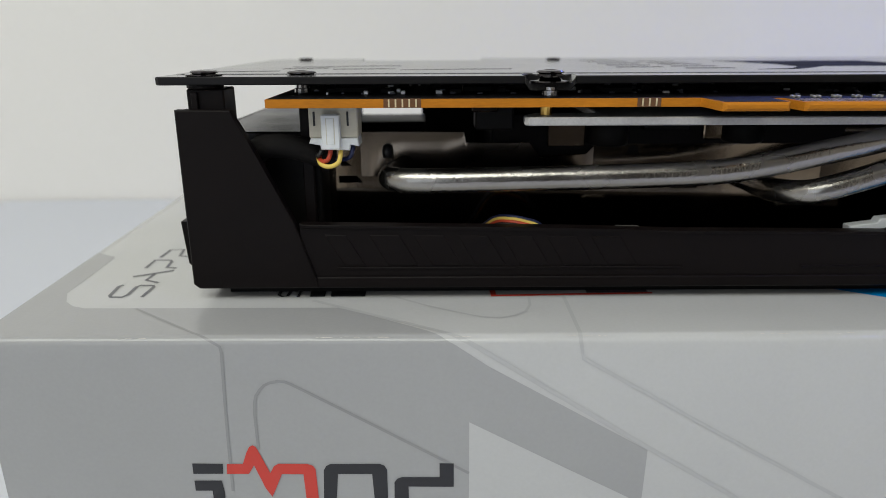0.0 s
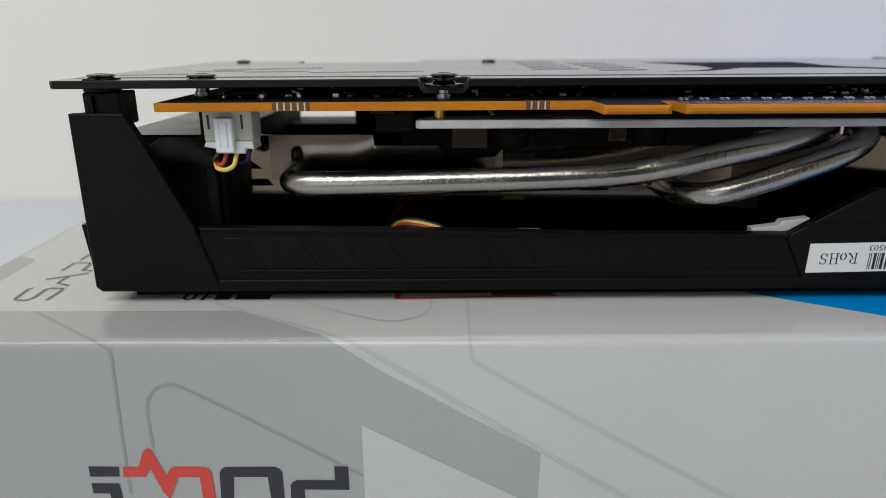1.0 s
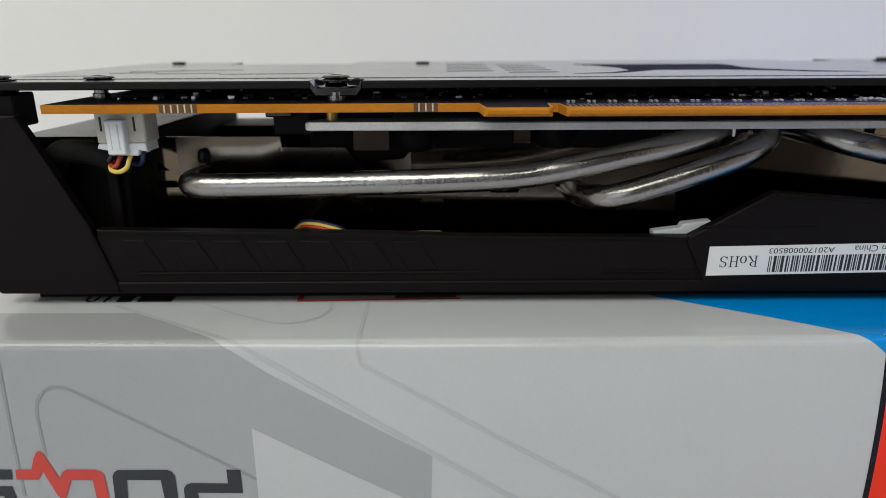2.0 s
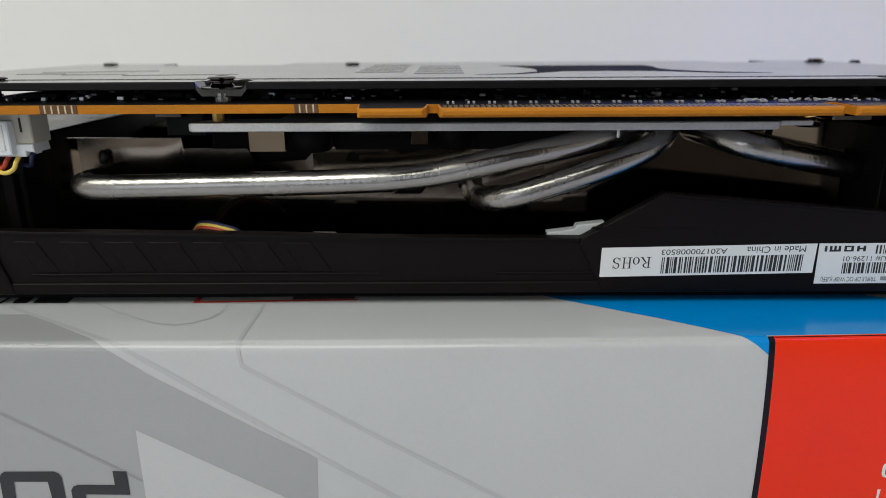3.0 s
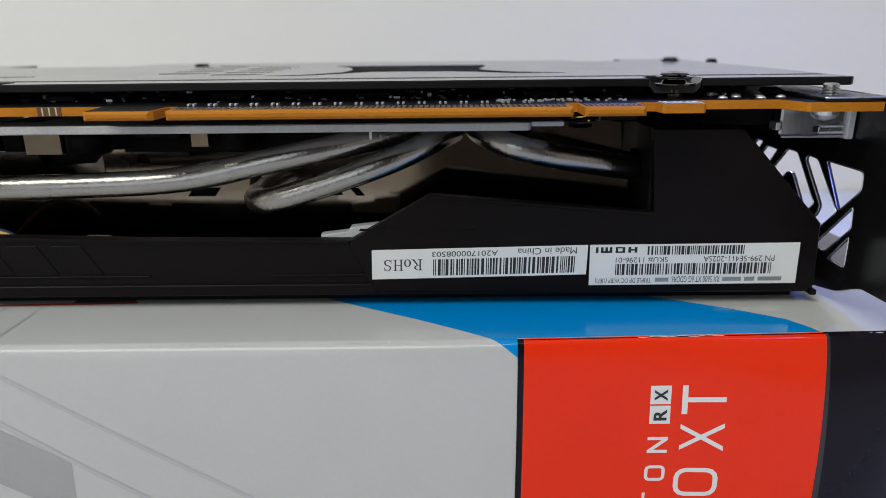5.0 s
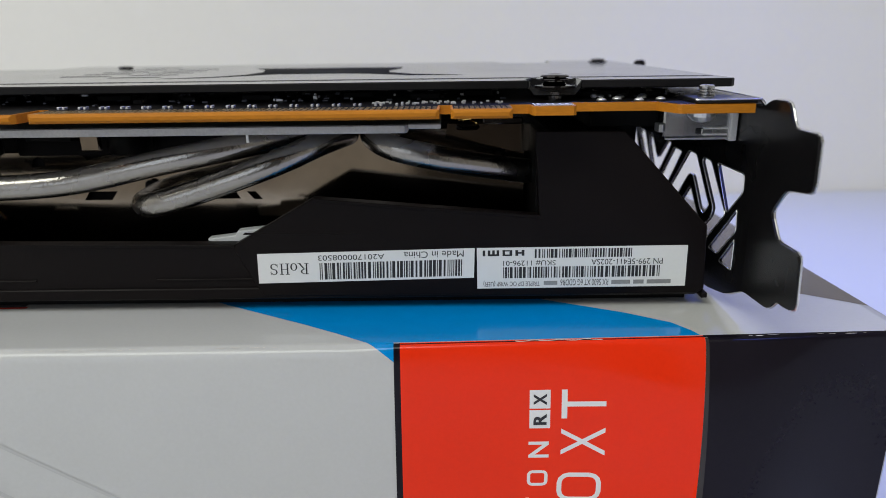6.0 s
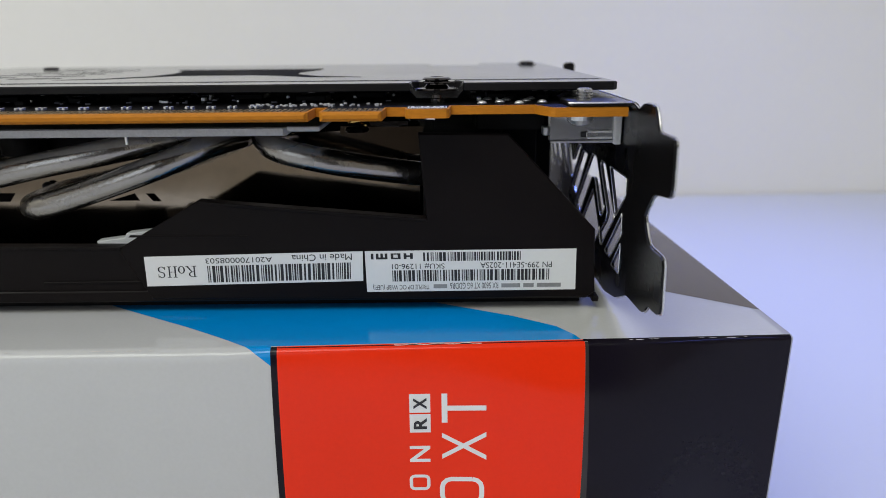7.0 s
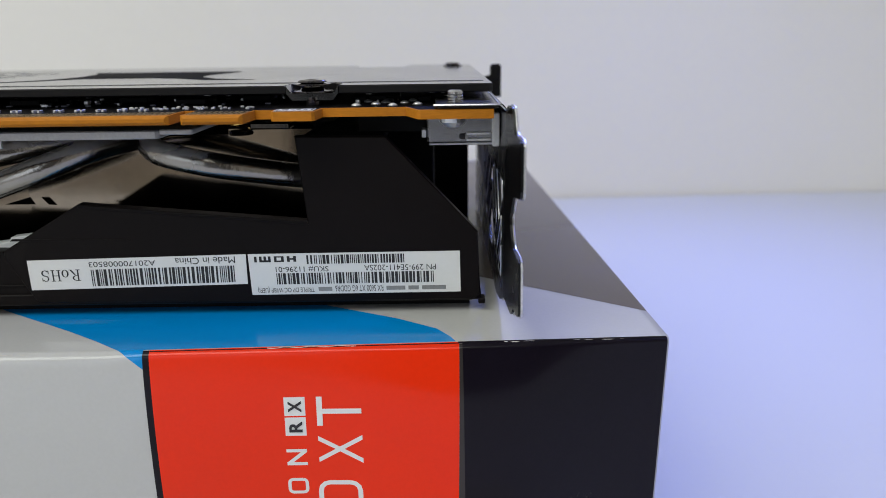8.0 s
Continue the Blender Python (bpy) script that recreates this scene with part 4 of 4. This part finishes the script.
def screw(x, y, z, r=2.4, washer=True, standoff=None):
    bm = lathe(bm_new(), [(r * 0.8, 0), (r * 0.85, 0.12), (r, 0.2), (r, 0.42), (r * 0.88, 0.66), (r * 0.5, 0.74), (r * 0.42, 0.45), (r * 0.1, 0.45)], (x, y, z + (0.35 if washer else 0)), 22)
    ob = part("screw", bm, BLACK_STEEL, card, "black cross-head screw")
    if washer:
        part("washer", lathe(bm_new(), [(r * 1.2, 0), (r * 1.32, 0.12), (r * 1.32, 0.3), (r * 1.1, 0.38)], (x, y, z), 22), BLACK_STEEL, ob)
    if standoff:
        part("collar", lathe(bm_new(), [(r * 1.15, -1.3), (r * 1.5, -1.2), (r * 1.5, -0.95), (r * 0.9, -0.85), (r * 0.7, -0.3), (r * 0.7, 0.0)], (x, y, z), 22), BLACK_STEEL, ob)
        part("standoff", lathe(bm_new(), [(1.7, 0), (1.7, 0.9), (1.4, 1.0), (1.4, BZ0 - 0.6 - PZ1)], (x, y, PZ1 + 0.02), 16), standoff, ob)
    return ob


screw(4.8, 6.5, BZ1, 2.75)
screw(23.6, 10.5, BZ1 + 0.02, 3.0, False)
part("standoff", lathe(bm_new(), [(1.7, 0), (1.7, 0.9), (1.4, 1.0), (1.4, BZ0 - PZ1 - 0.05)], (23.6, 10.5, PZ1 + 0.08), 16), STEEL, card, "steel standoff")
screw(73.8, 2.6, BZ0 + 1.6, 2.7, True, STEEL)
screw(209.0, 2.6, BZ0 + 1.6, 2.7, True, BLACK_STEEL)
screw(8.6, 94, BZ1, 2.3, False)
screw(88.1, 88, BZ1, 2.3, False)
screw(237.3, 93.9, BZ1, 2.3)

# slot bracket and ports
def filleted(ring, r):
    """An outline with its corners rounded off."""
    out = []
    for i, p in enumerate(ring):
        a, p, b = Vector(ring[i - 1]), Vector(p), Vector(ring[(i + 1) % len(ring)])
        d = min(r, 0.45 * (a - p).length, 0.45 * (b - p).length)
        u, w = p + (a - p).normalized() * d, p + (b - p).normalized() * d
        out += [tuple(u), tuple(0.25 * u + 0.5 * p + 0.25 * w), tuple(w)]
    return out


def flared(bm):
    """The free edge of the bracket stands slightly outwards."""
    bmesh.ops.bisect_plane(bm, geom=bm.verts[:] + bm.edges[:] + bm.faces[:], plane_co=(0, -8, 0), plane_no=(0, 1, 0))
    for v in bm.verts:
        v.co.x += 0.045 * max(0.0, -8 - v.co.y)
    return bm


vents = [[(42.3, 28.2), (38.7, 28.2), (48.6, 18.2), (51.6, 18.2), (57.4, 25.4), (57.2, 27.6), (55.2, 28.3), (49.1, 22.6)], [(37.0, 27.4), (30.8, 27.4), (42.4, 14.8), (48.0, 16.4)],
         [(43.0, 12.6), (26.6, 28.2), (21.6, 28.3), (11.6, 18.6), (14.6, 16.0), (16.5, 16.8), (22.6, 23.3), (25.0, 23.1), (37.0, 11.4)],
         [(34.0, 10.8), (23.6, 20.8), (15.0, 12.8), (19.5, 8.6), (27.0, 8.2)],
         [(18.0, 27.2), (17.2, 28.3), (12.8, 28.2), (2.9, 18.9), (13.2, 9.8), (15.6, 12.2), (10.4, 16.4), (9.4, 18.6)],
         [(9.6, 28.4), (-3.6, 28.5), (-3.9, 24.9), (2.6, 19.1)], [(9.8, 9.8), (-2.2, 21.4), (-2.8, 16.9), (5.0, 9.7)], [(3.8, 8.6), (-2.6, 15.4), (-2.7, 8.6)],
         [(67.2, 27.0), (65.6, 28.2), (61.8, 28.2), (54.6, 19.6), (57.6, 17.4)], [(78.0, 25.2), (75.6, 28.0), (71.8, 28.0), (65.0, 20.0), (68.2, 17.6)],
         [(88.0, 25.0), (84.8, 27.8), (80.8, 27.6), (74.4, 20.0), (77.8, 17.6)]]
vents = [filleted(ring, 0.9) for ring in vents]
shape = [(-8.0, 41.6), (-9.6, 42.5), (-11.0, 43.0), (-15.9, 43.1), (-18.3, 38.9), (-25.7, 38.9), (-26.1, 29.6), (-18.4, 28.6), (-14.7, 23.8), (-17.9, 19.4), (-25.1, 19.2), (-25.9, 9.4), (-22.2, 9.0), (-20.2, 9.2), (-18.0, 6.7), (-8.6, 6.6), (-1.0, 3.1), (8.0, 1.2), (93, 1.2), (95, 2.4), (95, 41.7)]
shape = filleted(shape, 1.3)
bracket = part("slot_bracket", flared(prism(bm_new(), shape, "x", 244.9, 245.55, 0.0, vents)), BRACKET, card, "black steel slot bracket with chevron vents")
rim = bm_new()
for a, b in zip(shape[:50], shape[1:51]):
    tube(rim, [(245.5, a[0], a[1]), (245.5, b[0], b[1])], 0.2, 6)
part("worn_rim", flared(rim), BRACKET_EDGE, bracket, "bare steel worn edge")
# thin bright tubes added round the vents to give their edges glints
rim = bm_new()
for ring in vents:
    for a, b in zip(ring, ring[1:] + ring[:1]):
        tube(rim, [(244.9, a[0], a[1]), (244.9, b[0], b[1])], 0.14, 5)
part("vent_glint_rim", rim, BRACKET_EDGE, bracket, "thin bright rim added for glints along the vents")
FZ = PZ1 + 0.9
flange = part("top_flange", prism(bm_new(), [(232.4, -8.8), (233.0, -9.4), (243.0, -9.4), (243.6, -8.8), (243.6, 24), (236, 18), (232.4, 6)], "z", PZ1 + 0.1, FZ, 0.15), BRACKET, bracket)
bend = [(243.6 + r * math.sin(a), 41.6 + r * math.cos(a)) for r, steps in ((1.5, range(7)), (0.9, range(6, -1, -1))) for a in (k * math.pi / 12 for k in steps)]
part("flange_bend", prism(bm_new(), bend, "y", -8.2, 24, 0), BRACKET, flange)
rim = bm_new()
tube(rim, [(232.5, -8.9, FZ - 0.1), (233.1, -9.45, FZ - 0.1), (242.9, -9.45, FZ - 0.1), (243.7, -8.8, FZ - 0.1), (244.9, -8.4, 41.9)], 0.14, 6)
tube(rim, [(243.6, -8.2, FZ), (243.6, 24, FZ)], 0.13, 6)
part("worn_rim", rim, BRACKET_EDGE, flange, "bare steel worn edge")
part("case_flange", prism(bm_new(), [(244.9, 36), (253, 36), (253, 45.8), (252.4, 46.4), (250.2, 46.4), (249.4, 45.8), (249.4, 43), (244.9, 42)], "y", 95.0, 96.0, 0.15), BRACKET, bracket)
for k in range(3):
    part("spring_ring", lathe(bm_new(), [(1.2, 0), (1.5, 0.1), (1.5, 0.32), (1.2, 0.42)], (236.0, -3.6, PZ1 + 0.75 + 0.5 * k), 20), STEEL, card, "steel lock washer")
part("bracket_screw", lathe(bm_new(), [(1.1, 0), (1.1, 1.5), (1.4, 1.6), (1.4, 2.0), (1.1, 2.25), (0.6, 2.25), (0.5, 1.9), (0.1, 1.9)], (236.0, -3.6, PZ1 + 0.72), 20), STEEL, card, "bright steel bracket screw")
port = part("display_port", block(bm_new(), 230.6, 245.0 - 0.4, 2.4, 18, 34.6, PZ0 - 0.08, 0.35), STEEL, card, "steel display connector shell")
part("port_slot", block(bm_new(), 236.9, 238.5, 2.2, 2.6, 35.4, 36.5, 0.2), WIRE["black"], port)
for z in (35.1, 36.3):
    part("spring_arm", block(bm_new(), 238.3, 243.0, 1.9, 2.5, z, z + 0.42, 0.1), BRIGHT, port, "spring arm coloured white in place of its glint")
part("arm_root", block(bm_new(), 238.0, 238.7, 2.0, 2.5, 35.3, 36.5, 0.15), STEEL, port)
part("port_flange", block(bm_new(), 243.3, 244.7, 1.4, 18, 34.0, PZ0 - 0.1, 0.2), BRIGHT, port)
part("port_lip", block(bm_new(), 231.0, 243.6, 2.0, 2.6, 34.3, 34.75, 0.1), TIN, port)
part("port_post", block(bm_new(), 229.6, 230.5, 2.0, 5, 35.8, 37.4, 0.1), TIN, port)
for x, y in ((217.5, -0.5), (221.0, 1.8), (224.4, -1.2), (222.6, 6.0), (226.4, 4.2), (229.0, 0.6), (227.8, 8.4), (219.0, 7.6)):
    part("solder_dome", lathe(bm_new(), [(1.0, 0), (0.85, 0.3), (0.35, 0.55)], (x, y, PZ1 + 0.07), 14), TIN, card, "tinned solder dome", True)
part("solder_dome", lathe(bm_new(), [(2.55, 0), (2.4, -1.1), (1.6, -1.9), (0.6, -2.2)], (235.5, -3.6, PZ0 - 0.02), 20), TIN, card, "tinned solder dome")
part("port_row", block(bm_new(), 232, 244.6, 22, 60, 34.6, PZ0 - 0.08, 0.4), STEEL, card, "row of steel display connector shells")
